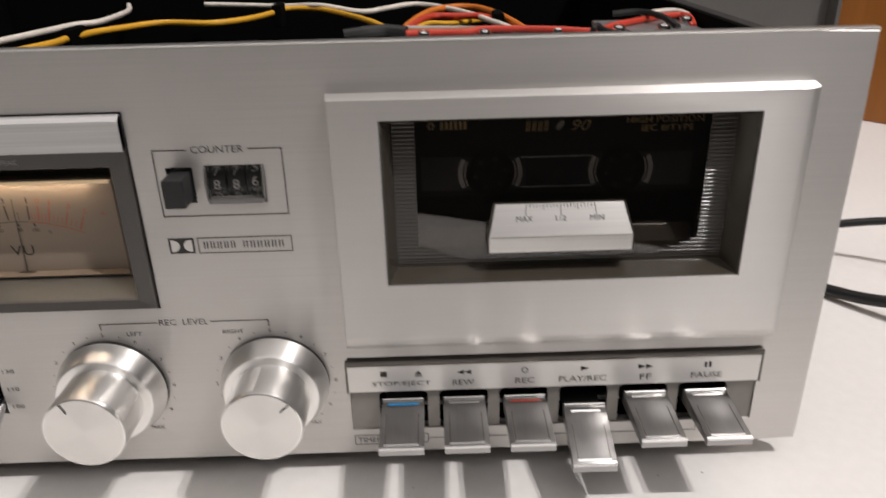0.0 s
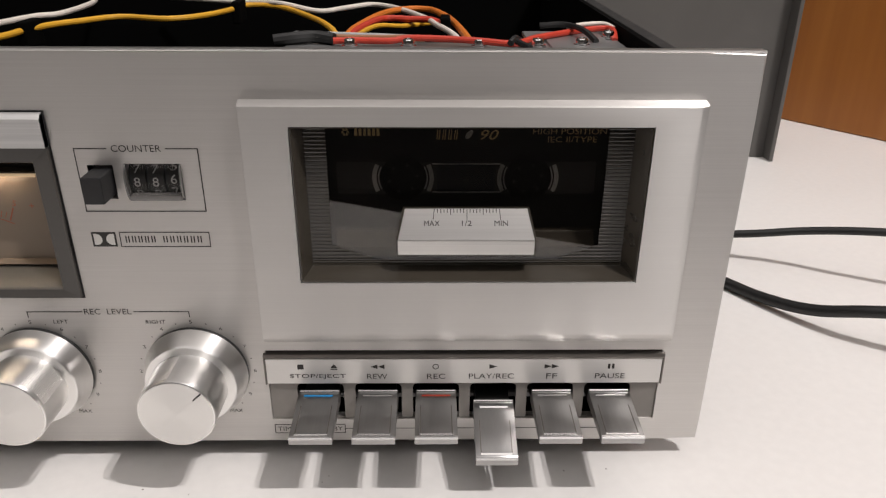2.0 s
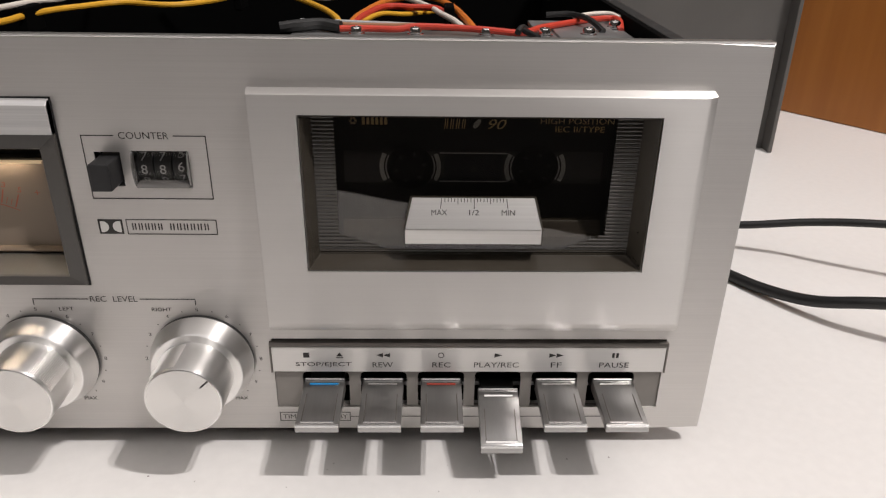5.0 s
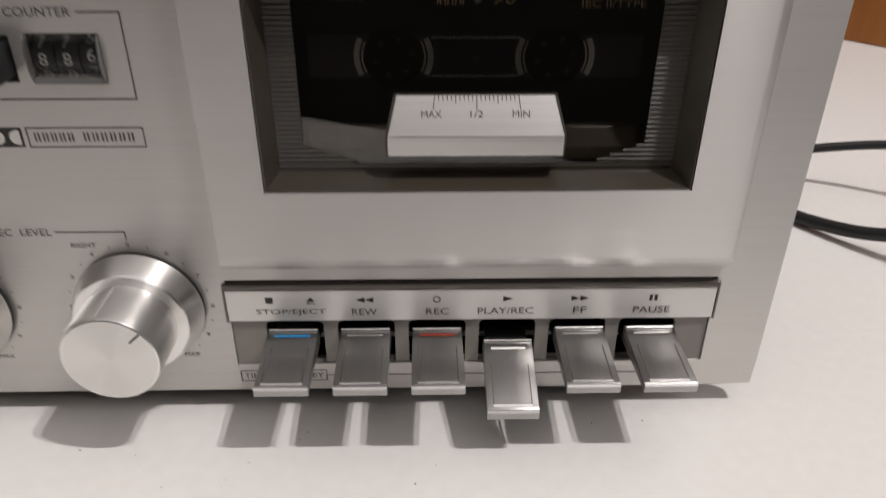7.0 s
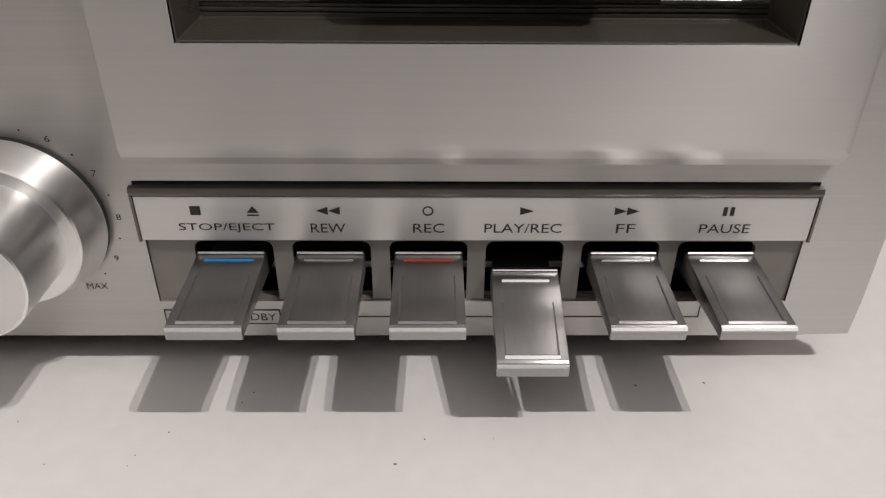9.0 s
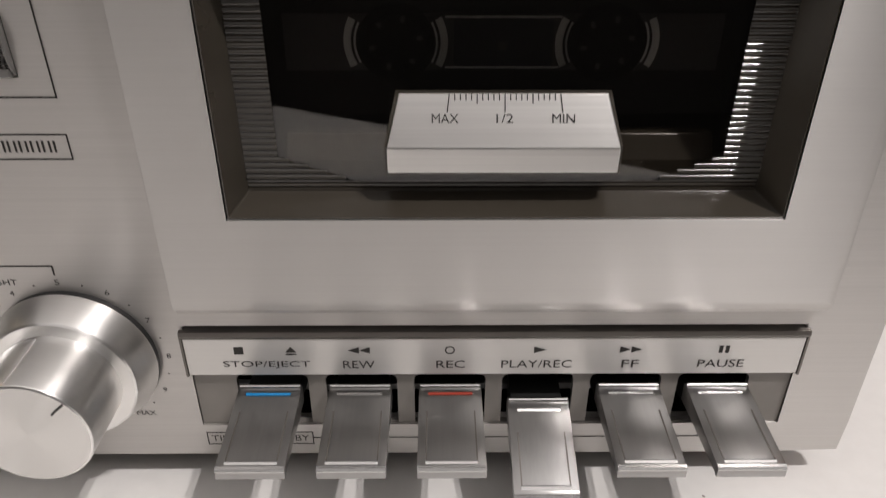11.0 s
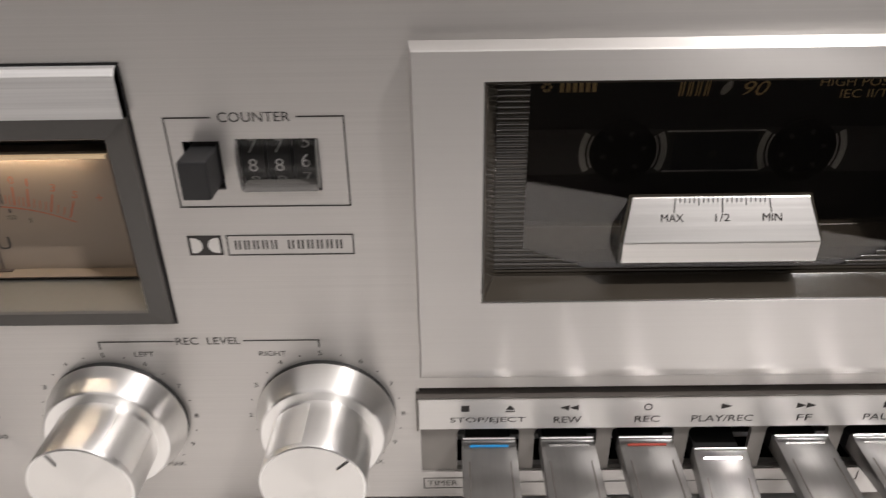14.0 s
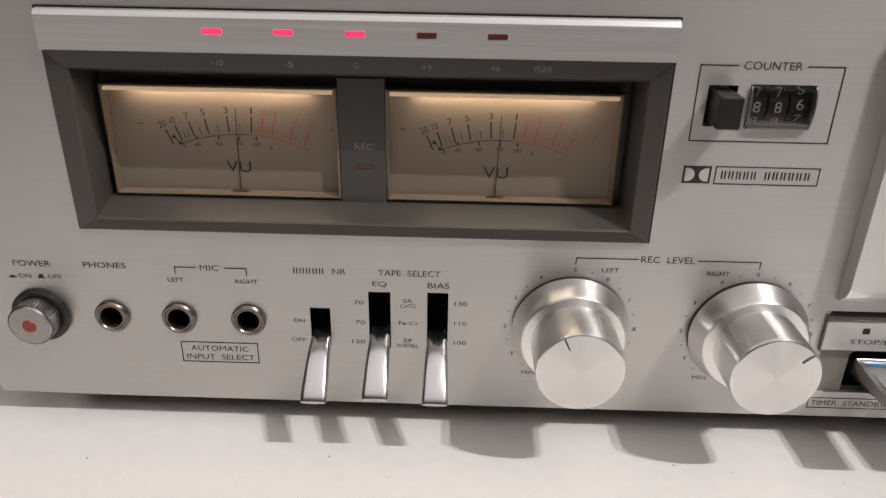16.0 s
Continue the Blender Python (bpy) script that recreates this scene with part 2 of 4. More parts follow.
def prism(bm, profile, x0, x1, bevel=0.0):
    """A profile in (y, z) drawn out along x."""
    a = [bm.verts.new((x0 * MM, y * MM, z * MM)) for y, z in profile]
    b = [bm.verts.new((x1 * MM, y * MM, z * MM)) for y, z in profile]
    n = len(profile)
    fs = [bm.faces.new(a), bm.faces.new(b[::-1])]
    fs += [bm.faces.new((a[i], b[i], b[(i + 1) % n], a[(i + 1) % n])) for i in range(n)]
    if bevel:
        es = list({e for f in fs for e in f.edges})
        bmesh.ops.bevel(bm, geom=es, offset=bevel * MM, segments=2, profile=0.5, affect="EDGES")
    return bm


def flat(bm, outline, y):
    """A flat shape on the plane y, outline in (x, z)."""
    return bm.faces.new([bm.verts.new((x * MM, y * MM, z * MM)) for x, z in outline])


def lathe(bm, profile, cx, cz, seg=64, ridge=0.0):
    """A profile of (radius, y) turned round the y axis at (cx, cz)."""
    rings = []
    for r, y in profile:
        ring = []
        for k in range(seg):
            a = 2 * math.pi * k / seg
            rr = r + (ridge if k % 2 and ridge else 0)
            ring.append(bm.verts.new(((cx + rr * math.cos(a)) * MM, y * MM, (cz + rr * math.sin(a)) * MM)))
        rings.append(ring)
    for p, q in zip(rings, rings[1:]):
        for k in range(seg):
            bm.faces.new((p[k], p[(k + 1) % seg], q[(k + 1) % seg], q[k]))
    return rings


def cap_ring(bm, ring):
    return bm.faces.new(ring)


def plate(x0, x1, z0, z1, y0, y1, holes, bevel=0.0):
    """An upright plate with rectangular holes (x0, x1, z0, z1)."""
    bm = bmesh.new()
    xs = sorted({x0, x1, *[v for h in holes for v in h[:2]]})
    zs = sorted({z0, z1, *[v for h in holes for v in h[2:]]})
    solid = lambda i, j: 0 <= i < len(xs) - 1 and 0 <= j < len(zs) - 1 and not any(
        h[0] <= (xs[i] + xs[i + 1]) / 2 <= h[1] and h[2] <= (zs[j] + zs[j + 1]) / 2 <= h[3] for h in holes)
    vs = {}

    def v(i, j, s):
        if (i, j, s) not in vs:
            vs[i, j, s] = bm.verts.new((xs[i] * MM, (y0, y1)[s] * MM, zs[j] * MM))
        return vs[i, j, s]

    for i in range(len(xs) - 1):
        for j in range(len(zs) - 1):
            if not solid(i, j):
                continue
            bm.faces.new((v(i, j, 0), v(i + 1, j, 0), v(i + 1, j + 1, 0), v(i, j + 1, 0)))
            bm.faces.new((v(i, j, 1), v(i, j + 1, 1), v(i + 1, j + 1, 1), v(i + 1, j, 1)))
            for di, dj, a, b in ((-1, 0, (i, j), (i, j + 1)), (1, 0, (i + 1, j), (i + 1, j + 1)), (0, -1, (i, j), (i + 1, j)), (0, 1, (i, j + 1), (i + 1, j + 1))):
                if not solid(i + di, j + dj):
                    bm.faces.new((v(*a, 0), v(*b, 0), v(*b, 1), v(*a, 1)))
    if bevel:
        def rim(e):
            p, q = (w.co for w in e.verts)
            if abs(p.y - y0 * MM) > 1e-7 or abs(q.y - y0 * MM) > 1e-7:
                return False
            return any(abs(p[k] - s * MM) < 1e-7 and abs(q[k] - s * MM) < 1e-7 for k, s in ((0, x0), (0, x1), (2, z0), (2, z1)))
        bmesh.ops.bevel(bm, geom=[e for e in bm.edges if rim(e)], offset=bevel * MM, segments=1, profile=0.5, affect="EDGES")
    return bm


def ring_frame(bm, outer, inner):
    """A sloping band between two rectangles (x0, x1, z0, z1, y)."""
    quads = []
    for x0, x1, z0, z1, y in (outer, inner):
        quads.append([bm.verts.new((x * MM, y * MM, z * MM)) for x, z in ((x0, z0), (x1, z0), (x1, z1), (x0, z1))])
    a, b = quads
    for k in range(4):
        bm.faces.new((a[k], a[(k + 1) % 4], b[(k + 1) % 4], b[k]))
    return bm


def lettering(body, x0, x1, z0, z1, y, mat, parent, turn=0.0, name="lettering"):
    """Words fitted into a rectangle on the plane y."""
    cu = bpy.data.curves.new(name, "FONT")
    cu.body = body
    cu.resolution_u = 3
    tmp = bpy.data.objects.new("tmp", cu)
    me = bpy.data.meshes.new_from_object(tmp)
    bpy.data.objects.remove(tmp)
    co = np.array([v.co[:2] for v in me.vertices])
    lo, hi = co.min(0), co.max(0)
    co = (co - lo) / (hi - lo)
    w, h = x1 - x0, z1 - z0
    for v, (a, b) in zip(me.vertices, co):
        px, pz = (a - 0.5) * w, (b - 0.5) * h
        px, pz = px * math.cos(turn) - pz * math.sin(turn), px * math.sin(turn) + pz * math.cos(turn)
        v.co = (((x0 + x1) / 2 + px) * MM, y * MM, ((z0 + z1) / 2 + pz) * MM)
    me.name = name
    me.materials.append(mat)
    ob = new(name, me)
    ob.parent = parent
    return ob


def word(body, xc, zc, h, y, mat, parent, width=0.62, turn=0.0):
    """Words of a cap height h about a middle."""
    w = h * width * sum(0.4 if ch == "1" else 1.0 for ch in body)
    return lettering(body, xc - w / 2, xc + w / 2, zc - h / 2, zc + h / 2, y, mat, parent, turn)


def bars(x0, x1, z0, z1, count, y, mat, parent, fill=0.62, slant=0.0, name="printed_bar", thick=0.2):
    """A row of plain bars in place of a mark."""
    step = (x1 - x0) / count
    s = slant * (z1 - z0)
    for k in range(count):
        a = x0 + step * k
        for c in (a, a + step * fill * 0.62):
            bm = bmesh.new()
            flat(bm, [(c, z0), (c + step * thick, z0), (c + step * thick + s, z1), (c + s, z1)], y)
            part(name, bm, mat, parent)


def lines(segments, w, y, mat, parent, name="printed_line", joined=False):
    """Thin printed lines, each (xa, za, xb, zb); joined: one bent line."""
    made, bm = None, bmesh.new()
    if joined:
        p = [Vector(s[:2]) for s in segments] + [Vector(segments[-1][2:])]
        sides = []
        for k, q in enumerate(p):
            d = (p[min(k + 1, len(p) - 1)] - p[max(k - 1, 0)]).normalized() * w / 2
            sides.append([bm.verts.new(((q.x + s * d.y) * MM, y * MM, (q.y - s * d.x) * MM)) for s in (-1, 1)])
        for a, b in zip(sides, sides[1:]):
            bm.faces.new((a[0], a[1], b[1], b[0]))
        return part(name, bm, mat, parent)
    for xa, za, xb, zb in segments:
        dx, dz = xb - xa, zb - za
        n = math.hypot(dx, dz)
        ox, oz = -dz / n * w / 2, dx / n * w / 2
        ex, ez = dx / n * w / 2, dz / n * w / 2
        flat(bm, [(xa + ox - ex, za + oz - ez), (xa - ox - ex, za - oz - ez), (xb - ox + ex, zb - oz + ez), (xb + ox + ex, zb + oz + ez)], y)
        made = part(name, bm, mat, parent)
        bm = bmesh.new()
    return made


def disc(bm, cx, cz, r, y, seg=20, rx=None):
    flat(bm, [(cx + (rx or r) * math.cos(2 * math.pi * k / seg), cz + r * math.sin(2 * math.pi * k / seg)) for k in range(seg)], y)


def curve_points(pts, n=8):
    """A smooth line through the points."""
    p = [Vector(q) * MM for q in pts]
    p = [2 * p[0] - p[1]] + p + [2 * p[-1] - p[-2]]
    out = []
    for i in range(1, len(p) - 2):
        for k in range(n):
            t = k / n
            a, b, c, d = p[i - 1], p[i], p[i + 1], p[i + 2]
            out.append(0.5 * (2 * b + (c - a) * t + (2 * a - 5 * b + 4 * c - d) * t * t + (3 * b - a - 3 * c + d) * t ** 3))
    out.append(p[-2])
    return out


def tube(bm, pts, r, seg=12, n=8):
    path = curve_points(pts, n)
    rings = []
    for i, p in enumerate(path):
        d = (path[min(i + 1, len(path) - 1)] - path[max(i - 1, 0)]).normalized()
        u = d.cross(Vector((0, 0, 1)))
        u = u.normalized() if u.length > 1e-4 else Vector((1, 0, 0))
        w = u.cross(d)
        rings.append([bm.verts.new(p + (u * math.cos(2 * math.pi * k / seg) + w * math.sin(2 * math.pi * k / seg)) * r * MM) for k in range(seg)])
    for a, b in zip(rings, rings[1:]):
        for k in range(seg):
            bm.faces.new((a[k], a[(k + 1) % seg], b[(k + 1) % seg], b[k]))
    bm.faces.new(rings[0][::-1])
    bm.faces.new(rings[-1])
    return bm


# ---- room: unseen shell, walls and floor darkened for the reflections ----
def setting(name, dims, mat, label, category):
    ob = boxed(name, dims, mat)
    return tagged(ob, label, category, "", "structure")


setting("floor", (-2100, 2300, -2300, 1500, -800, -750), FLOOR, "unseen plain floor, kept dark for the reflections", "floor")
setting("ceiling", (-2100, 2300, -2300, 1500, 1800, 1850), CEILING, "plain white painted ceiling", "ceiling")
setting("wall_north", (-2100, 2300, 1500, 1560, -750, 1800), DARK_WALL, "unseen plain wall, kept dark for the reflections", "wall")
setting("wall_south", (-2100, 2300, -2360, -2300, -750, 1800), DARK_WALL, "unseen plain wall, kept dark for the reflections", "wall")
setting("wall_west", (-2160, -2100, -2300, 1500, -750, 1800), DARK_WALL, "unseen plain wall, kept dark for the reflections", "wall")
setting("wall_east", (2300, 2360, -2300, 1500, -750, 1800), DARK_WALL, "unseen plain wall, kept dark for the reflections", "wall")

table = thing("table", "white laminate table top holding the open cassette deck", "table")
boxed("tabletop", (-900, 900, -214, 800, -28, 0), TABLE, table, 2.0)
for lx in (-860, 820):
    for ly in (-190, 740):
        boxed("leg", (lx, lx + 40, ly, ly + 40, -750, -28.2), STEEL, table, 2.0)
table.matrix_world = pose(0, 0, 0, 0, 0, 24.5)
specks = bmesh.new()
rnd = random.Random(5)
for k in range(46):
    cx, cy, r = rnd.uniform(-260, 220), rnd.uniform(-75, -5), rnd.choice((0.12, 0.16, 0.22, 0.35))
    specks.faces.new([specks.verts.new(((cx + r * math.cos(a) * rnd.uniform(0.6, 1.3)) * MM, (cy + r * math.sin(a)) * MM, 0.00006)) for a in (0, 1, 2.1, 3.2, 4.3, 5.4)])
dust = part("dust", specks, material("dust_grey", (0.25, 0.22, 0.2), 0.9))
tagged(dust, "tiny grey dust specks on the white table", "dust", "", "stuff")

# wooden cabinet standing on the table, turned to the deck
cabinet = thing("wooden_cabinet", "orange-brown wooden cabinet side at the back of the table", "cabinet")
boxed("side_panel", (-260, 112, 0, 20, 0.2, 620), WOOD, cabinet, 1.5)
boxed("door_panel", (112.4, 330, -0.4, 20, 0.2, 620), WOOD, cabinet, 1.5)
boxed("back", (-258, 328, 20.2, 120, 0.2, 618), WOOD, cabinet, 1.0)
cabinet.matrix_world = pose(0.3565, 0.4766, 0, 0, 0, math.degrees(math.atan2(-0.786, 0.62)))

# removed steel cover leaning upright behind the deck
cover = thing("steel_cover", "grey painted steel cover standing upright behind the deck", "metal cover")
boxed("sheet", (70, 292, 356, 358, 0.2, 330), COVER_GREY, cover, 0.4)
boxed("flange", (292.2, 295.4, 344, 362, 0.2, 330), COVER_GREY, cover, 0.6)

# two black cords on the table
cord = thing("power_cord", "black rubber cord arching over the white table", "cable", "cords beside the deck")
smooth(part("cord", tube(bmesh.new(), [(60, 330, 2.5), (120, 215, 6), (160, 182, 11), (197, 166, 16), (230, 152, 24), (259, 134, 31), (300, 112, 36), (370, 80, 34), (450, 50, 20), (520, 30, 2.5)], 2.2), RUBBER, cord))
cord = thing("power_cord", "thicker black rubber cord curving over the white table", "cable", "cords beside the deck")
smooth(part("cord", tube(bmesh.new(), [(80, 330, 3.1), (130, 205, 3.1), (160, 161, 3.1), (178, 134, 3.1), (192, 112.5, 4.2), (207, 92.5, 8.6), (226, 73.5, 18.4), (262, 50.5, 28.2), (330, 18, 26.5), (420, -28, 3.1)], 2.9), RUBBER, cord))

# ---- cassette deck ----
deck = thing("cassette_deck", "silver front-loading stereo cassette deck with its top cover off", "cassette deck")
FX0, FX1, FZ0, FZ1 = -289.0, 120.0, 8.3, 145.5
KEY_X = (-14.45, 5.7, 25.8, 45.8, 65.8, 85.8)
SLOTS = ((-186.8, -180.7, 29.5, 42.6), (-169.0, -162.4, 29.0, 48.6), (-151.4, -145.1, 29.0, 48.8))
JACKS = (-247.4, -226.8, -205.6)
holes = [(-249.5, -93.0, 69.6, 117.0), (-24.0, 96.0, 66.0, 127.0), (-32.0, 103.2, 17.6, 46.4), (-78.9, -71.3, 101.2, 112.1), (-68.1, -50.9, 100.8, 112.5), *SLOTS]
holes += [(x - 3.3, x + 3.3, 34.7, 41.3) for x in JACKS]
face = part("faceplate", plate(FX0, FX1, FZ0, FZ1, 0, 4, holes, 0.6), ALU, deck, "brushed aluminium front panel with printed legends")

boxed("top_edge", (FX0, FX1, 0.05, 3.95, 145.52, 146.2), EDGE, deck, 0.33, "polished upper edge")

# chassis, open at the top; near-black inside paints its shade
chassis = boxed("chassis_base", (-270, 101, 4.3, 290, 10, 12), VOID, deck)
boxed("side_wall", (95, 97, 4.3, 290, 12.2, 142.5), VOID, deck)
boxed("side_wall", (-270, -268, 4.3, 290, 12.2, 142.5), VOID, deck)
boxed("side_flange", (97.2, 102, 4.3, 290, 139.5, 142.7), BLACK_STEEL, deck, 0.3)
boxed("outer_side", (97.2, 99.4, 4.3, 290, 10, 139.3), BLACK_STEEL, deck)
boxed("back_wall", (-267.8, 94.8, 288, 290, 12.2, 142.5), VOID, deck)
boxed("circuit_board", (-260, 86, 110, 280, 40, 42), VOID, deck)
for fx in (-250, 85):
    for fy in (30, 260):
        bm = bmesh.new()
        box(bm, fx - 12, fx + 12, fy - 12, fy + 12, 0.1, 9.9, 2.0)
        part("foot", bm, RUBBER, deck)

# zinc bracket behind the top edge, with its screws
bm = bmesh.new()
for dims in ((-27, 60, 4.4, 62, 136.7, 138.3), (60.01, 93, 4.4, 88, 136.7, 138.3)):
    box(bm, *dims, 0.3)
box(bm, 66, 88, 40, 78, 138.32, 139.1, 0.2)
bracket = part("bracket", bm, STEEL, deck, "zinc-plated steel bracket")


def screw(x, y, z, parent):
    bm = bmesh.new()
    rings = []
    for r, h in ((2.9, 0), (2.9, 0.5), (2.2, 0.6), (2.2, 2.0), (1.8, 2.6), (1.0, 2.8), (0.7, 2.1)):
        rings.append([bm.verts.new(((x + r * math.cos(k * math.pi / 8)) * MM, (y + r * math.sin(k * math.pi / 8)) * MM, (z + h) * MM)) for k in range(16)])
    for a, b in zip(rings, rings[1:]):
        for k in range(16):
            bm.faces.new((a[k], a[(k + 1) % 16], b[(k + 1) % 16], b[k]))
    bm.faces.new(rings[-1])
    return smooth(part("screw", bm, CHROME, parent, "shiny screw with washer"), 40)


for sx, sy in ((-4, 50), (16.3, 50), (41, 50.5), (61.5, 51.5), (77.2, 53), (90.3, 70)):
    screw(sx, sy, 138.6, deck)


def wire(pts, r, colour, n=8):
    return smooth(part("wire", tube(bmesh.new(), pts, r, 10, n), WIRE[colour], deck, colour + " insulated wire"))


ZW = 130
wire([(-205, 80, ZW), (-190, 150, ZW), (-182.4, 188, ZW), (-174, 200, ZW), (-177, 246, ZW), (-190, 284, ZW)], 1.5, "white")
wire([(-185, 70, ZW), (-166, 119, ZW), (-164, 140, ZW), (-160, 158, ZW), (-151.8, 171.6, ZW), (-138, 188, ZW), (-112.5, 181, ZW), (-98, 191.7, ZW), (-89, 214, ZW), (-84, 240, ZW), (-64, 232, ZW), (-42.5, 196, ZW), (-25.8, 157, ZW), (-18, 128, ZW - 2), (-14, 110, ZW - 14)], 1.5, "yellow")
wire([(-140, 276, ZW), (-89.9, 255, ZW), (-63.7, 232, ZW + 2), (-38.9, 214, ZW), (-24.7, 229, ZW), (-11.2, 245, ZW), (4.5, 227.6, ZW), (20.8, 187.5, ZW), (26.5, 164, ZW), (34, 134, ZW), (38, 110, ZW - 2), (40, 80, ZW - 8)], 1.4, "white")
wire([(-15, 112, ZW - 8), (-13.5, 129, ZW), (-10, 167, ZW), (-1, 208, ZW), (11, 225, ZW), (22, 223, ZW), (28, 209, ZW), (34.7, 178, ZW), (40, 126, ZW), (41.5, 106, ZW - 2), (42, 80, ZW - 6)], 1.7, "orange")
wire([(-12, 118, ZW - 6), (-12, 129, ZW), (-7, 167, ZW), (0, 185, ZW), (12, 183, ZW), (26, 176, ZW), (35, 150, ZW - 4), (41, 110, ZW - 6)], 1.7, "red")
wire([(-12, 116, ZW - 7), (-11.5, 128, ZW - 1), (-8, 149, ZW - 1), (-1.7, 167, ZW - 1), (10, 180, ZW - 3), (26, 200, ZW - 4)], 1.2, "yellow")
ZB = 140.2
wire([(-10, 52, ZB), (-2, 53, ZB), (9.9, 52, ZB), (16.5, 54.5, ZB + 0.6), (29.2, 54, ZB + 0.4), (41, 50, ZB + 0.4), (53, 47, ZB), (61.4, 59, ZB), (76, 73, ZB), (83.8, 79.5, ZB), (92, 83, ZB), (93.5, 76, ZB), (92, 66, ZB - 2)], 1.15, "red")
wire([(-20, 68, ZB), (-8.9, 60, ZB), (5.4, 59, ZB), (17.3, 59.5, ZB), (32, 61, ZB - 1), (46, 56, ZB - 1.5)], 1.0, "brown")
wire([(-26, 68, ZB), (-10, 66, ZB), (5, 63, ZB), (22, 63, ZB - 0.6)], 0.9, "grey")
wire([(76, 76, ZB + 1.4), (84, 84, ZB + 1.4), (92, 87, ZB + 1.2), (95, 80, ZB + 0.4)], 0.8, "white")
smooth(part("sleeve", tube(bmesh.new(), [(-31, 54, 139.8), (-24, 55, 140.6), (-17, 57, 140.8), (-10, 55, 140.2)], 2.2, 10), RUBBER, deck, "black heat-shrink sleeve"))
for pts in ([(51, 43, 141), (53, 47, 142), (56, 55, 140)], [(66, 80, 141.6), (75, 77, 142.4), (80, 66, 142), (83, 56, 139.6)], [(53.5, 44, 141.4), (57, 36, 140.6)]):
    smooth(part("cable_tie", tube(bmesh.new(), pts, 1.1, 8), RUBBER, deck, "black cable tie"))
for tx, ty in ((-164, 146), (-86, 228), (31, 164)):
    boxed("cable_clip", (tx - 2.4, tx + 2.4, ty - 8, ty + 8, 122, 134), VOID, deck, 0.8)
boxed("motor_flange", (2, 22, 60, 80, 130, 136), material("brown_card", (0.10, 0.06, 0.03), 0.8), deck, 1.0)

# printed legends on the front panel
P = -0.08
lines([(-81.8, 117.2, -72.3, 117.2), (-54.6, 117.2, -45.2, 117.2), (-45.2, 117.2, -45.2, 97.2), (-45.2, 97.2, -81.8, 97.2), (-81.8, 97.2, -81.8, 117.2)], 0.33, P, INK, face)
lettering("COUNTER", -70.8, -56.0, 116.2, 118.3, P, INK, face)
lines([(-73.2, 90.1, -45.3, 90.1), (-45.3, 90.1, -45.3, 85.2), (-45.3, 85.2, -73.2, 85.2), (-73.2, 85.2, -73.2, 90.1)], 0.3, P, INK, face)
bars(-71.6, -61.5, 86.6, 88.9, 5, P, INK, face, 0.7)
bars(-59.8, -47.0, 86.6, 88.9, 6, P, INK, face, 0.7)
# two facing half rounds in a black box
bm = bmesh.new()
flat(bm, [(-82.0, 85.2), (-74.4, 85.2), (-74.4, 90.2), (-82.0, 90.2)], P)
part("printed_mark", bm, INK, face)
bm = bmesh.new()
for s, x in ((1, -81.4), (-1, -75.0)):
    flat(bm, [(x, 85.8), (x + s * 0.6, 85.8)] + [(x + s * (0.6 + 2.0 * math.cos(a)), 87.7 + 1.9 * math.sin(a)) for a in [-1.57 + 0.262 * k for k in range(13)]] + [(x, 89.6)], P - 0.05)
part("printed_half_round", bm, ALU_STRIP, face)

lines([(-108.4, 59.6, -108.4, 61.6), (-108.4, 61.6, -90.5, 61.6), (-73.5, 61.6, -55.6, 61.6), (-55.6, 61.6, -55.6, 59.6)], 0.33, P, INK, face)
lettering("REC  LEVEL", -89.8, -74.4, 60.6, 62.7, P, INK, face)
KNOBS = ((-108.4, 38.3), (-55.6, 38.3))
for kx, kz in KNOBS:
    dots = bmesh.new()
    for k in range(11):
        a = radians(240 - 30 * k)
        if 0 < k < 10 and not (k == 6 and kx < -100) and not (k == 4 and kx > -100):
            word(str(k), kx + 19.4 * math.cos(a), kz + 19.4 * math.sin(a), 1.3, P, INK, face, 0.75)
        if k < 10:
            b = radians(225 - 30 * k)
            disc(dots, kx + 19.2 * math.cos(b), kz + 19.2 * math.sin(b), 0.22, P, 10)
    part("printed_dots", dots, INK, face)
    lettering("MIN", kx - 13.4, kx - 9.2, 20.9, 22.3, P, INK, face)
    lettering("MAX", kx + 9.0, kx + 13.4, 20.9, 22.3, P, INK, face)
word("4", -65.6, 55.0, 1.3, P, INK, face, 0.75)
word("6", -98.6, 55.0, 1.3, P, INK, face, 0.75)
lettering("LEFT", -100.6, -95.8, 57.2, 58.6, P, INK, face)
lettering("RIGHT", -70.3, -63.8, 57.0, 58.4, P, INK, face)

lettering("POWER", -274.4, -263.1, 54.2, 56.1, P, INK, face)
lettering("ON", -273.6, -269.8, 50.2, 51.6, P, INK, face)
lettering("OFF", -264.8, -260.5, 50.2, 51.6, P, INK, face)
bm = bmesh.new()
for mx, mh in ((-275.4, 0.8), (-266.8, 1.4)):
    flat(bm, [(mx - 1.2, 50.2), (mx + 1.2, 50.2), (mx + 1.2, 50.5), (mx + 0.7, 50.5), (mx + 0.7, 50.2 + mh), (mx - 0.7, 50.2 + mh), (mx - 0.7, 50.5), (mx - 1.2, 50.5)], P)
part("printed_mark", bm, INK, face)
lettering("PHONES", -253.4, -240.6, 54.2, 56.1, P, INK, face)
lines([(-226.1, 53.0, -226.1, 55.2), (-226.1, 55.2, -220.0, 55.2), (-211.1, 55.2, -204.9, 55.2), (-204.9, 55.2, -204.9, 52.9)], 0.33, P, INK, face)
lettering("MIC", -218.6, -213.0, 54.2, 56.1, P, INK, face)
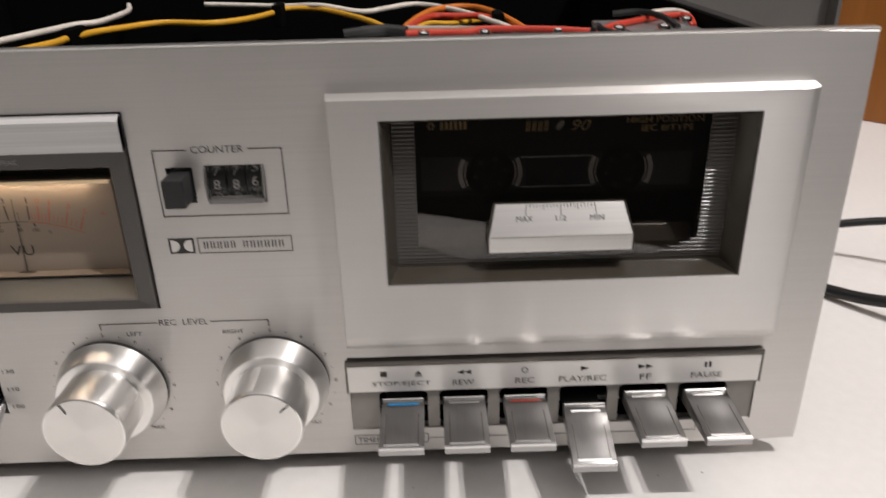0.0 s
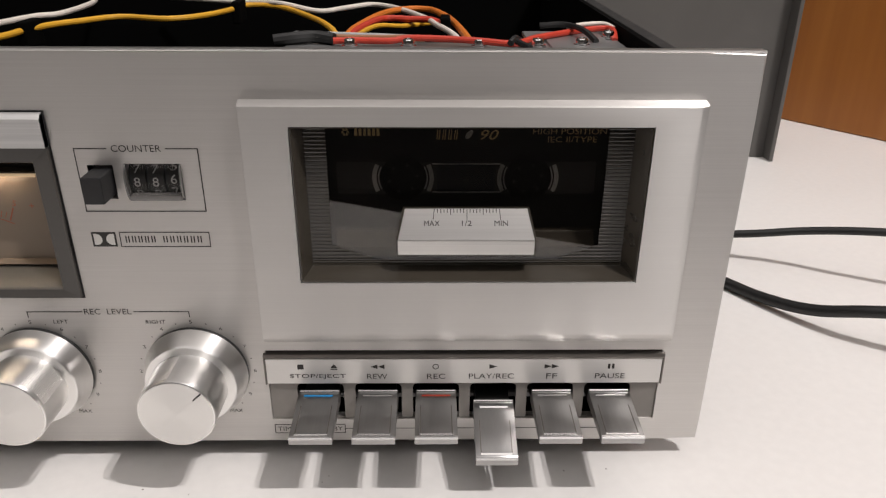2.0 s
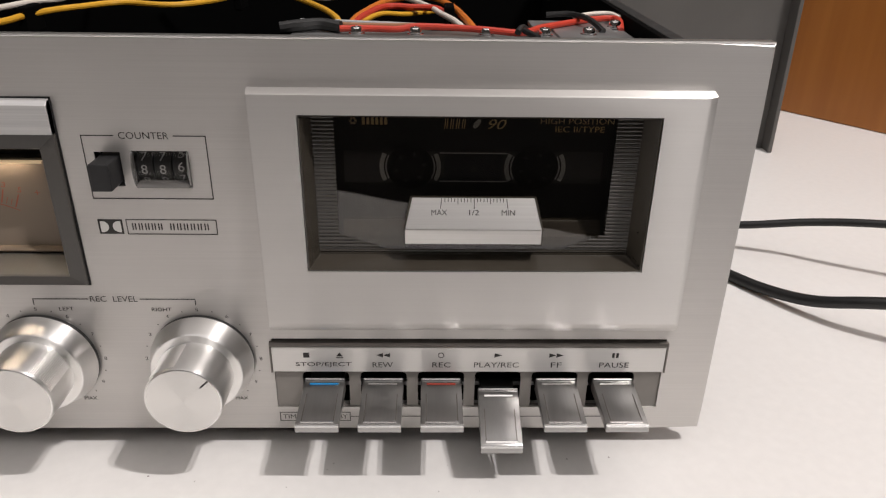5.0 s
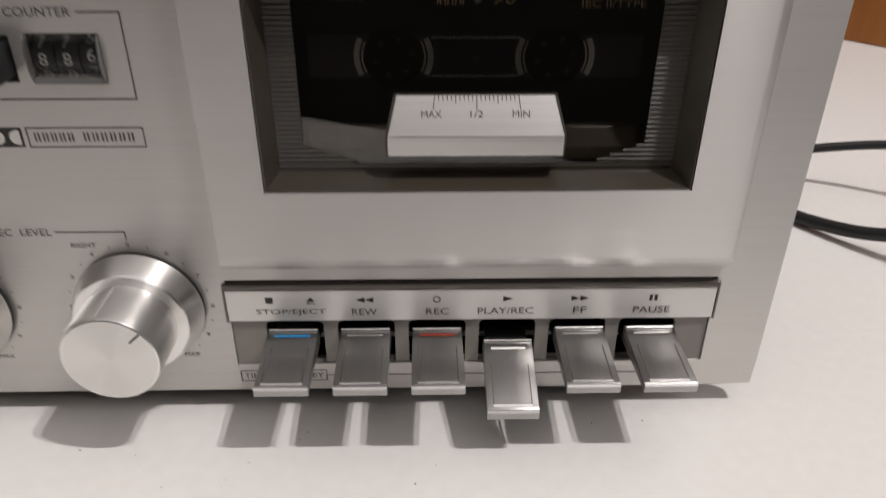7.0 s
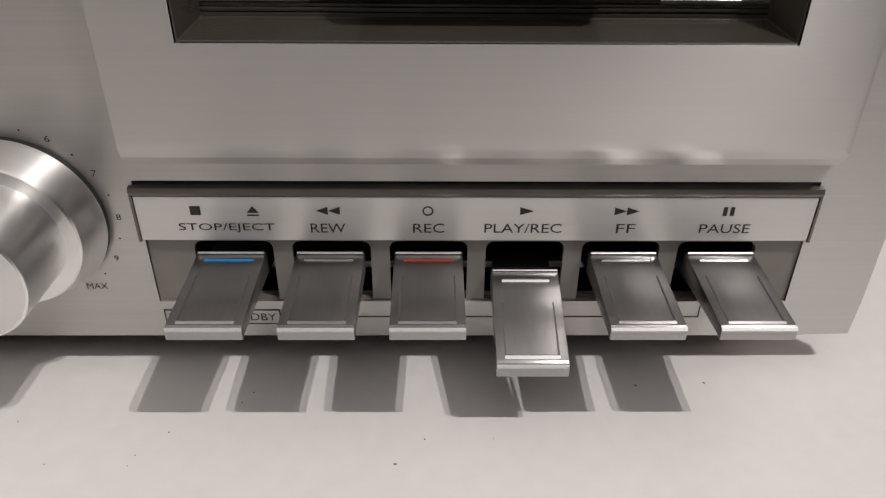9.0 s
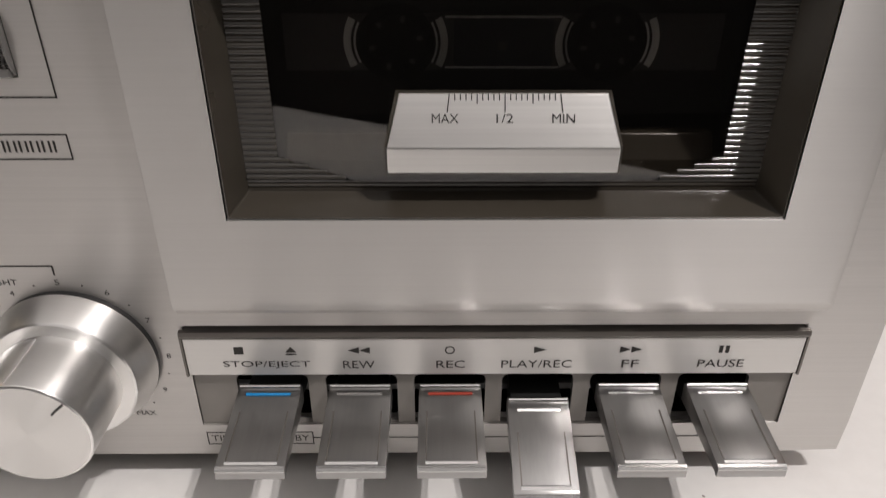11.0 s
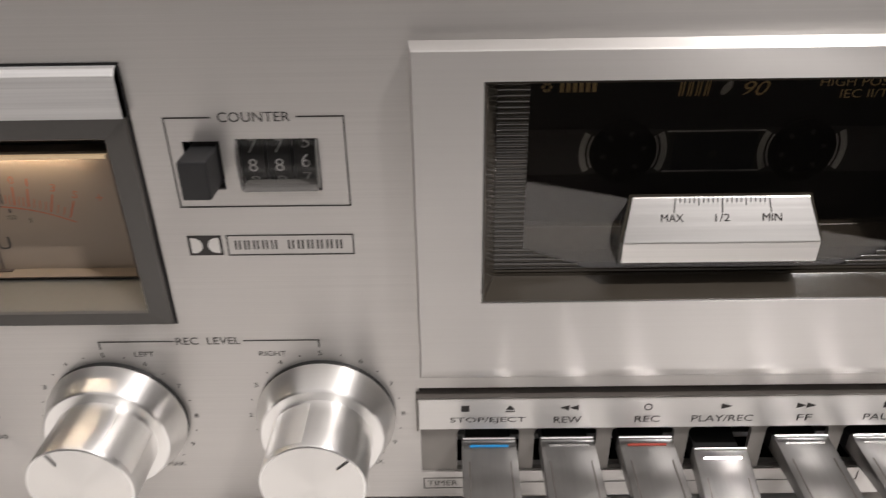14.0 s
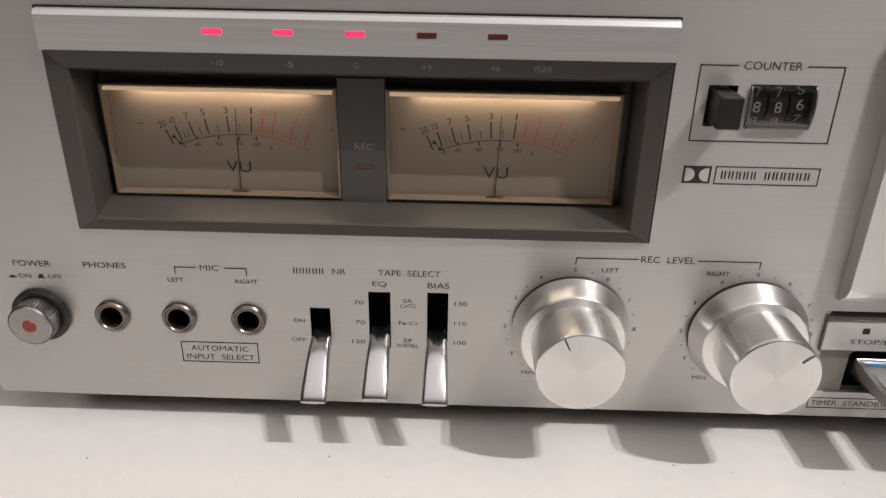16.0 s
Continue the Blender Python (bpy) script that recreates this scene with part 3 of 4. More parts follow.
lettering("LEFT", -228.7, -223.9, 50.2, 51.6, P, INK, face)
lettering("RIGHT", -208.5, -201.8, 50.2, 51.6, P, INK, face)
lines([(-227.7, 29.3, -203.9, 29.3), (-203.9, 29.3, -203.9, 22.2), (-203.9, 22.2, -227.7, 22.2), (-227.7, 22.2, -227.7, 29.3)], 0.33, P, INK, face)
lettering("AUTOMATIC", -224.8, -206.8, 26.2, 28.1, P, INK, face)
lettering("INPUT  SELECT", -226.4, -205.2, 23.1, 25.0, P, INK, face)
bars(-190.9, -181.4, 54.1, 56.0, 5, P, INK, face, 0.75)
lettering("NR", -179.4, -175.4, 54.1, 56.0, P, INK, face)
lettering("TAPE  SELECT", -165.9, -147.5, 54.1, 56.0, P, INK, face)
lettering("EQ", -167.7, -163.4, 50.3, 52.2, P, INK, face)
lettering("BIAS", -151.3, -144.8, 50.3, 52.2, P, INK, face)
for body, x0, x1, z in (("70", -173.4, -170.4, 44.9), ("70", -173.2, -170.2, 38.0), ("120", -174.4, -170.4, 31.2), ("ON", -192.0, -188.6, 38.1), ("OFF", -193.0, -188.6, 31.3), ("SA", -158.6, -155.8, 45.9), ("CrO2", -159.4, -154.8, 44.1), ("Fe-Cr", -160.0, -154.0, 38.2), ("SF", -158.6, -155.8, 32.0), ("NORMAL", -160.6, -154.0, 30.1), ("130", -143.2, -139.4, 45.3), ("110", -143.2, -139.4, 38.5), ("100", -143.2, -139.4, 31.7)):
    lettering(body, x0, x1, z - 0.7, z + 0.7, P, INK, face)
bars(-241.5, -229.6, 135.5, 137.6, 5, P, INK, face, 0.7)
lettering("STEREO  CASSETTE  DECK", -224.9, -171.8, 135.5, 137.6, P, INK, face)
lines([(-31.5, 15.3, -6.6, 15.3), (-6.6, 15.3, -6.6, 11.6), (-6.6, 11.6, -31.5, 11.6), (-31.5, 11.6, -31.5, 15.3), (-6.6, 13.5, 84.9, 13.5), (84.9, 13.5, 84.9, 16.4)], 0.3, P, INK, face)
lettering("TIMER  STANDBY", -30.6, -7.5, 12.5, 14.4, P, INK, face)


# ---- level knobs ----
def knob(cx, cz, turn, grip):
    ob = new("level_knob")
    ob.parent = deck
    bm = bmesh.new()
    rings = lathe(bm, [(15.0, -1.5), (17.3, -1.5), (17.45, -1.7), (17.35, -2.7), (15.2, -8.5), (14.8, -8.85), (12.0, -8.95)], cx, cz, 96)
    smooth(part("skirt", bm, ALU_KNOB, ob, "turned aluminium skirt"), 25)
    # black ring in place of the contact shadow behind the skirt
    bm = bmesh.new()
    lathe(bm, [(17.3, -0.1), (17.2, -1.3), (14.0, -1.45)], cx, cz, 96)
    smooth(part("contact_shade_ring", bm, BLACK, ob, "black ring for the contact shadow under the skirt"), 25)
    bm = bmesh.new()
    rings = lathe(bm, [(12.3, -8.8), (12.25, -23.4), (12.1, -23.8), (11.7, -24.0)], cx, cz, 120)
    smooth(part("grip", bm, ALU_KNOB, ob), 25)
    bm = bmesh.new()
    rings = lathe(bm, [(11.7, -24.0), (6.0, -24.1), (0.3, -24.2)], cx, cz, 96)
    cap_ring(bm, rings[-1])
    smooth(part("cap", bm, ALU_CAP, ob, "spun aluminium cap"), 25)
    # fine knurled band on one side of the grip
    bm = bmesh.new()
    for k in range(17):
        a = radians(grip + k * 2.7)
        ca, sa = math.cos(a), math.sin(a)
        t = 0.14
        pts = [((12.24) * ca - s * t * sa, (12.24) * sa + s * t * ca) for s in (-1, 1)] + [(12.7 * ca, 12.7 * sa)]
        f = [bm.verts.new(((cx + p) * MM, -22.8 * MM, (cz + q) * MM)) for p, q in pts]
        g = [bm.verts.new(((cx + p) * MM, -10.0 * MM, (cz + q) * MM)) for p, q in pts]
        for i in range(3):
            bm.faces.new((f[i], f[(i + 1) % 3], g[(i + 1) % 3], g[i]))
        bm.faces.new(f)
    tagged(part("knurling", bm, ALU_KNOB, ob), kind="stuff")
    a = radians(turn)
    ca, sa = math.cos(a), math.sin(a)
    bm = bmesh.new()
    flat(bm, [(cx + r * ca - s * sa, cz + r * sa + s * ca) for r, s in ((8.0, -0.2), (11.7, -0.2), (11.7, 0.2), (8.0, 0.2))], -24.3)
    part("pointer", bm, BLACK, ob, "dark engraved pointer line")
    return ob


knob(*KNOBS[0], 116, 16)
knob(*KNOBS[1], 42, 98)

# ---- power button, jacks and levers ----
pwr = new("power_button")
pwr.parent = deck
bm = bmesh.new()
rings = lathe(bm, [(8.7, -0.1), (8.7, -1.2), (8.0, -1.8), (7.0, -1.8), (6.9, 0.6)], -269.2, 37.9, 48)
smooth(part("collar", bm, BLACK, pwr, "black plastic collar"))
bm = bmesh.new()
rings = lathe(bm, [(6.5, 0.5), (6.5, -7.0)], -269.2, 37.9, 96, 0.22)
rings += lathe(bm, [(6.4, -7.05), (6.0, -7.5), (2.2, -7.6)], -269.2, 37.9, 96)
cap_ring(bm, rings[-1])
part("cap", bm, KNURL, pwr, "knurled metal push cap")
bm = bmesh.new()
rings = lathe(bm, [(2.1, -7.61), (1.9, -7.9), (0.5, -8.0)], -269.2, 37.9, 24)
cap_ring(bm, rings[-1])
smooth(part("dot", bm, RED_MARK, pwr, "red dot"))

for jx in JACKS:
    jack = new("jack_socket")
    jack.parent = deck
    bm = bmesh.new()
    lathe(bm, [(5.2, -0.1), (5.2, -1.0), (4.8, -1.5), (4.2, -1.5), (3.9, -1.1), (3.4, -1.2), (3.2, 3.0)], jx, 38.0, 40)
    smooth(part("ring", bm, NICKEL, jack, "nickel-plated ring nut"), 30)
    bm = bmesh.new()
    rings = lathe(bm, [(3.25, 0.2), (3.1, 14.0)], jx, 38.0, 32)
    cap_ring(bm, rings[-1])
    part("barrel", bm, VOID, jack)


def lever(x0, x1, slot_z0, slot_z1, drop):
    cx = (x0 + x1) / 2
    ob = new("lever_switch")
    ob.parent = deck
    # near-black sheet that paints the dark inside the slot
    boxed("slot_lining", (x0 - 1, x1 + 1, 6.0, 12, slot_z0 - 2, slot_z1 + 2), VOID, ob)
    bm = bmesh.new()
    stations = [(5.0, 33.5, 2.9, 1.4), (-0.6, 32.6, 3.0, 1.7), (-4.0, 31.2, 3.3, 1.9), (-9.0, 28.4, 3.6, 1.7), (-14.0, 25.0, 3.8, 1.4), (-17.0, 22.8, 3.9, 1.1), (-17.9, 22.0, 3.7, 0.8)]
    rings = []
    for y, zc, w, h in stations:
        ring = []
        for k in range(16):
            a = 2 * math.pi * k / 16
            ca, sa = math.cos(a), math.sin(a)
            px = w * math.copysign(abs(ca) ** 0.5, ca)
            pz = h * (abs(sa) ** 0.6 if sa > 0 else 0.7 * sa)
            ring.append(bm.verts.new(((cx + px) * MM, (y - 0.5 * pz) * MM, (zc + drop + pz) * MM)))
        rings.append(ring)
    for p, q in zip(rings, rings[1:]):
        for k in range(16):
            bm.faces.new((p[k], p[(k + 1) % 16], q[(k + 1) % 16], q[k]))
    bm.faces.new(rings[0])
    bm.faces.new(rings[-1])
    smooth(part("handle", bm, LEVER, ob, "polished chrome lever"), 50)
    return ob


for s, d in zip(SLOTS, (-1.0, 0.6, -0.6)):
    lever(*s, d)

# ---- tape counter ----
counter = new("tape_counter")
counter.parent = deck
boxed("button", (-78.0, -72.0, -8.2, 10, 102.4, 110.8), BUTTON, counter, 0.5, "square black reset button")
boxed("well", (-82, -48, 16, 18, 98, 115), VOID, counter)
for body, dx in zip(("886", "886", "675"), (-65.2, -59.6, -54.0)):
    bm = bmesh.new()
    rings = []
    for x in (dx - 2.5, dx + 2.5):
        rings.append([bm.verts.new((x * MM, (7.5 - 6.4 * math.cos(k * math.pi / 16)) * MM, (106.3 + 6.4 * math.sin(k * math.pi / 16)) * MM)) for k in range(32)])
    for k in range(32):
        bm.faces.new((rings[0][k], rings[0][(k + 1) % 32], rings[1][(k + 1) % 32], rings[1][k]))
    bm.faces.new(rings[0])
    bm.faces.new(rings[1][::-1])
    smooth(part("drum", bm, BLACK, counter, "black number drum"), 40)
    for k, digit in enumerate({-65.2: "789", -59.6: "789", -54.0: "567"}[dx]):
        up = -36 * (k - 1) + (8 if dx > -55 else 0)
        ob = lettering(digit, -0.95, 0.95, -1.45, 1.45, 0, DIGIT, counter, 0, "digit")
        a = radians(up)
        ob.matrix_local = Matrix.Translation((dx * MM, (7.5 - 6.47 * math.cos(a)) * MM, (106.3 + 6.47 * math.sin(a)) * MM)) @ Matrix.Rotation(-a, 4, "X")
bm = bmesh.new()
arc = [(0.6 - 2.3 * math.sin(k * math.pi / 12), 106.65 + 5.75 * math.cos(k * math.pi / 12)) for k in range(13)]
ends = [[bm.verts.new((x * MM, y * MM, z * MM)) for y, z in arc] for x in (-67.9, -51.1)]
for k in range(12):
    bm.faces.new((ends[0][k], ends[1][k], ends[1][k + 1], ends[0][k + 1]))
bm.faces.new(ends[0])
bm.faces.new(ends[1][::-1])
pane = smooth(part("window_pane", bm, CLEAR_PANE, counter, "bulging clear plastic window"), 40)
pane.visible_shadow = False
boxed("lower_lip", (-67.5, -51.5, -1.2, 5.0, 100.95, 102.5), GREY_ACRYLIC, counter, 0.4, "grey translucent foot of the counter window")
for ex in (-67.95, -51.4):
    bm = bmesh.new()
    prism(bm, [(y - 0.05, z) for y, z in arc], ex, ex + 0.35)
    smooth(part("window_end", bm, GREY_ACRYLIC, counter, "glinting clear end of the counter window"), 30)

# ---- level meters ----
meters = new("meter_window")
meters.parent = deck
bm = bmesh.new()
ring_frame(bm, (-251.6, -88.9, 67.2, 117.9, -0.9), (-251.2, -89.3, 67.6, 117.6, -1.2))
ring_frame(bm, (-251.2, -89.3, 67.6, 117.6, -1.2), (-246.4, -94.2, 70.3, 113.2, -0.8))
ring_frame(bm, (-246.4, -94.2, 70.3, 113.2, -0.8), (-246.0, -94.6, 70.7, 112.8, -0.2))
ring_frame(bm, (-246.0, -94.6, 70.7, 112.8, -0.2), (-245.0, -95.6, 74.3, 110.4, 8.6))
ring_frame(bm, (-245.0, -95.6, 74.3, 110.4, 8.6), (-244.9, -95.7, 74.4, 110.2, 13.0))
ring_frame(bm, (-251.6, -88.9, 67.2, 117.9, -0.9), (-251.6, -88.9, 67.2, 117.9, 0.02))
part("bezel", bm, BEZEL, meters, "grey plastic meter surround")
# flat dark outline in place of the shadow between surround and faceplate
bm = bmesh.new()
ring_frame(bm, (-252.1, -88.2, 66.8, 128.7, -0.12), (-250.0, -91.0, 69.0, 117.2, -0.12))
part("shadow_gap", bm, BLACK, meters, "thin black outline for the shadow gap round the bezel")
boxed("backing", (-252, -88, 13.2, 16, 66, 118), BEZEL, meters)
boxed("centre_post", (-177.0, -163.8, 8.0, 13.1, 72.2, 110.2), BEZEL, meters, 0.3)
boxed("rec_lamp", (-172.5, -167.5, 7.7, 8.5, 84.3, 85.7), LED_OFF, meters, 0.2)
lettering("REC", -172.6, -167.3, 90.0, 91.8, 7.93, GREY_INK, meters)
bm = bmesh.new()
prism(bm, [(-0.2, 117.8), (-2.7, 118.0), (-2.7, 126.6), (-1.6, 127.9), (-0.2, 128.2)], -251.4, -88.7, 0.15)
part("lamp_bar", bm, ALU_BAR, meters, "brushed aluminium bar with peak lamps")
for k, lx in enumerate((-206.1, -188.1, -169.9, -151.9, -134.1)):
    boxed("peak_lamp", (lx - 2.5, lx + 2.5, -2.85, -2.5, 122.65, 124.1), LED_ON if k < 3 else LED_OFF, meters, 0.15, "lit red peak lamp" if k < 3 else "unlit dark red peak lamp")
for body, lx in (("-10", -206.0), ("-5", -187.6), ("0", -170.0), ("+3", -152.0), ("+6", -134.2), ("PEAK", -122.0)):
    word(body, lx, 115.3, 1.5, -1.25, GREY_INK, meters, 0.8)


def vu_meter(x0, x1, needle):
    """A lit VU meter between x0 and x1; needle: how far its tip stands from the middle."""
    ob = new("vu_meter")
    ob.parent = deck
    z0, z1, y, d = 74.8, 107.2, 11.0, 3.2
    off = 0.0 if x0 < -200 else 74.9
    boxed("card", (x0 + 0.6, x1 - 0.6, y, y + 1.5, z0 + 0.4, z1 - 0.4), METER_CARD, ob, 0, "cream meter scale")
    bm = bmesh.new()
    for o, i in (((x0, x1, z0, z1, y - d + 0.3), (x0 + 0.5, x1 - 0.5, z0 + 0.5, z1 - 0.5, y - d)), ((x0 + 0.5, x1 - 0.5, z0 + 0.5, z1 - 0.5, y - d), (x0 + 1.0, x1 - 1.0, z0 + 1.0, z1 - 1.0, y)), ((x0, x1, z0, z1, y - d + 0.3), (x0, x1, z0, z1, y + 1.6))):
        ring_frame(bm, o, i)
    part("rim", bm, METER_EDGE, ob, "amber clear plastic rim")
    # strips that hide the lamp; their own emission paints the bright top edge
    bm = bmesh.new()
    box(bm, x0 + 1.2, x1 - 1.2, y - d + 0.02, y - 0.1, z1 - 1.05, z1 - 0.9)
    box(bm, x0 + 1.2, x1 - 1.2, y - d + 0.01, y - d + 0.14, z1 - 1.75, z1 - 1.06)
    part("glow_edge", bm, RIM_GLOW, ob, "upper edge of the meter cover, its glow put in as emission")
    boxed("meter_lamp", (x0 + 8, x1 - 8, y - d + 0.5, y - d + 1.5, z1 - 1.3, z1 - 1.1), GLOW, ob, 0, "small warm meter lamp")
    ys = y - 0.06
    cx, cz, r = -206.2 + off, 46.0, 46.7
    tops = ((-21.4, 20), (-18.0, 10), (-13.7, 7), (-9.0, 5), (-2.8, 3), (3.8, 1), (6.8, 0), (10.1, 1), (15.7, 3), (20.7, 5))
    black, red = [], []
    for n, (dx, lab) in enumerate(tops):
        a = math.atan2(48.8 if abs(dx) < 18 else 48.4, dx)
        ra, rb = r + 0.9, r + 5.2
        seg = (cx + ra * math.cos(a), cz + ra * math.sin(a), cx + rb * math.cos(a), cz + rb * math.sin(a))
        (red if n > 5 else black).append(seg)
        word(str(lab), cx + (rb + 1.9) * math.cos(a), cz + (rb + 1.9) * math.sin(a), 1.9, ys, RED_INK if n > 5 else INK, ob, 0.62, (a - math.pi / 2) * 0.8)
    minor_b, minor_r = [], []
    for a0, a1, n, store in ((tops[0], tops[1], 2, minor_b), (tops[1], tops[2], 3, minor_b), (tops[2], tops[3], 2, minor_b), (tops[3], tops[4], 2, minor_b), (tops[4], tops[5], 2, minor_b), (tops[5], tops[6], 3, minor_r), (tops[6], tops[7], 3, minor_r), (tops[7], tops[8], 4, minor_r), (tops[8], tops[9], 3, minor_r)):
        for k in range(1, n):
            dx = a0[0] + (a1[0] - a0[0]) * k / n
            a = math.atan2(48.8, dx)
            store.append((cx + (r + 0.9) * math.cos(a), cz + (r + 0.9) * math.sin(a), cx + (r + 3.0) * math.cos(a), cz + (r + 3.0) * math.sin(a)))
    lines(black, 0.42, ys, INK, ob)
    lines(minor_b, 0.2, ys, INK, ob)
    lines(red, 0.42, ys, RED_INK, ob)
    lines(minor_r, 0.2, ys, RED_INK, ob)
    arc = [(cx + r * math.cos(radians(a)), cz + r * math.sin(radians(a))) for a in np.linspace(112, 86, 18)]
    lines([(*p, *q) for p, q in zip(arc, arc[1:])], 0.2, ys, INK, ob, joined=True)
    arc = [(cx + r * math.cos(radians(a)), cz + r * math.sin(radians(a))) for a in np.linspace(86, 65, 14)]
    lines([(*p, *q) for p, q in zip(arc, arc[1:])], 0.28, ys, RED_INK, ob, joined=True)
    bm = bmesh.new()
    for dx, dz in ((-18.9, 91.6), (-17.3, 89.8)):
        disc(bm, cx + dx, dz, 0.55, ys, 12)
    for dx in (-12.1, -6.0, -0.1, 4.9):
        flat(bm, [(cx + dx - 0.25, 91.0), (cx + dx + 0.25, 91.0), (cx + dx + 0.25, 92.0), (cx + dx - 0.25, 92.0)], ys)
    part("printed_dots", bm, INK, ob)
    for body, dx, dz in (("0", -16.3, 89.0), ("40", -12.1, 89.5), ("60", -6.0, 89.9), ("80", -0.1, 90.0), ("100", 4.9, 89.8), ("%", 9.1, 89.0)):
        word(body, cx + dx, dz, 1.2, ys, INK, ob, 0.72)
    lettering("VU", cx - 4.6, cx + 2.6, 81.3, 84.7, ys, INK, ob)
    lines([(cx - 28.6, 95.3, cx - 27.2, 95.3)], 0.25, ys, INK, ob)
    lines([(cx + 25.9, 94.6, cx + 27.3, 94.6), (cx + 26.6, 93.9, cx + 26.6, 95.3)], 0.25, ys, RED_INK, ob)
    bm = bmesh.new()
    lo, hi = (cx - 1.0, z0 + 1.2), (cx + needle, 100.4)
    flat(bm, [(lo[0] - 0.22, lo[1]), (lo[0] + 0.22, lo[1]), (hi[0] + 0.12, hi[1]), (hi[0] - 0.12, hi[1])], y - 0.45)
    part("needle", bm, NEEDLE, ob, "thin dark needle")
    boxed("pivot", (cx - 3.6, cx + 1.6, y - 1.3, y - 0.2, z0 + 0.9, z0 + 1.2), NEEDLE, ob, 0.2)
    return ob


vu_meter(-243.2, -177.1, -0.2)
vu_meter(-163.7, -98.3, 0.0)

# ---- transport keys ----
keys = new("key_panel")
keys.parent = deck
kh = [(x - 8.1, x + 8.1, 17.9, 32.4) for x in KEY_X]
bm = plate(-32.4, 103.5, 17.6, 33.3, 0.6, 2.0, kh)
for x in KEY_X:
    for side in (-1, 1):
        q = [(x + side * 8.1, 32.4)] + [(x + side * (6.3 + 1.8 * math.sin(a)), 30.6 + 1.8 * math.cos(a)) for a in [k * math.pi / 12 for k in range(7)]]
        f = [[bm.verts.new((px * MM, y * MM, pz * MM)) for px, pz in q] for y in (0.6, 2.0)]
        bm.faces.new(f[0])
        bm.faces.new(f[1][::-1])
        for k in range(len(q)):
            bm.faces.new((f[0][k], f[0][(k + 1) % len(q)], f[1][(k + 1) % len(q)], f[1][k]))
part("panel", bm, KEY_PANEL, keys, "grey painted recess with key openings")
# sheets closing the key recess; its shade is in their colour
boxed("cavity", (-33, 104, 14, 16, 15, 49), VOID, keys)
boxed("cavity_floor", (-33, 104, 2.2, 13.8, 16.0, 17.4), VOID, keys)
boxed("release_bar", (-30, 101, 9, 11, 20.4, 22.2), STEEL, keys, 0.2)
bm = bmesh.new()
prism(bm, [(2.0, 43.4), (-0.9, 43.5), (-1.2, 44.2), (-0.9, 45.2), (2.0, 45.7)], -32.8, 103.9)
part("lip", bm, DARK_TRIM, keys, "dark trim above the key legends")
boxed("legend_strip", (-32.3, 103.4, -0.7, 0.5, 33.3, 43.3), ALU_STRIP, keys, 0.15, "bright brushed strip with key legends")
boxed("end_trim", (-32.9, -32.4, -0.9, 0.5, 33.0, 43.4), DARK_TRIM, keys)
boxed("end_trim", (103.5, 104.0, -0.9, 0.5, 33.0, 43.4), DARK_TRIM, keys)
SY = -0.78
for body, x0, x1 in (("STOP/EJECT", -24.3, -5.1), ("REW", 2.1, 9.1), ("REC", 22.7, 29.0), ("PLAY/REC", 37.1, 52.7), ("FF", 63.8, 67.6), ("PAUSE", 80.7, 91.0)):
    lettering(body, x0, x1, 35.2, 37.3, SY, INK, keys)
symbols = [[[(-21.5, 39.2), (-19.4, 39.2), (-19.4, 41.2), (-21.5, 41.2)]], [[(-10.3, 39.7), (-7.9, 39.7), (-9.1, 41.3)], [(-10.3, 39.0), (-7.9, 39.0), (-7.9, 39.35), (-10.3, 39.35)]]]
symbols += [[[(x, 40.2), (x + 2.4, 39.3), (x + 2.4, 41.1)] for x in (3.4, 5.8)], [[(44.1, 39.3), (46.9, 40.2), (44.1, 41.1)]]]
symbols += [[[(x, 39.3), (x + 2.5, 40.2), (x, 41.1)] for x in (63.0, 65.5)], [[(x, 39.2), (x + 0.85, 39.2), (x + 0.85, 41.2), (x, 41.2)] for x in (84.8, 86.2)]]
for shapes in symbols:
    bm = bmesh.new()
    for outline in shapes:
        flat(bm, outline, SY)
    part("printed_symbol", bm, INK, keys)
circ = [(25.7 + 0.95 * math.cos(a), 40.2 + 0.95 * math.sin(a)) for a in np.linspace(0, 2 * math.pi, 21)]
lines([(*p, *q) for p, q in zip(circ, circ[1:])], 0.3, SY, INK, keys, joined=True)


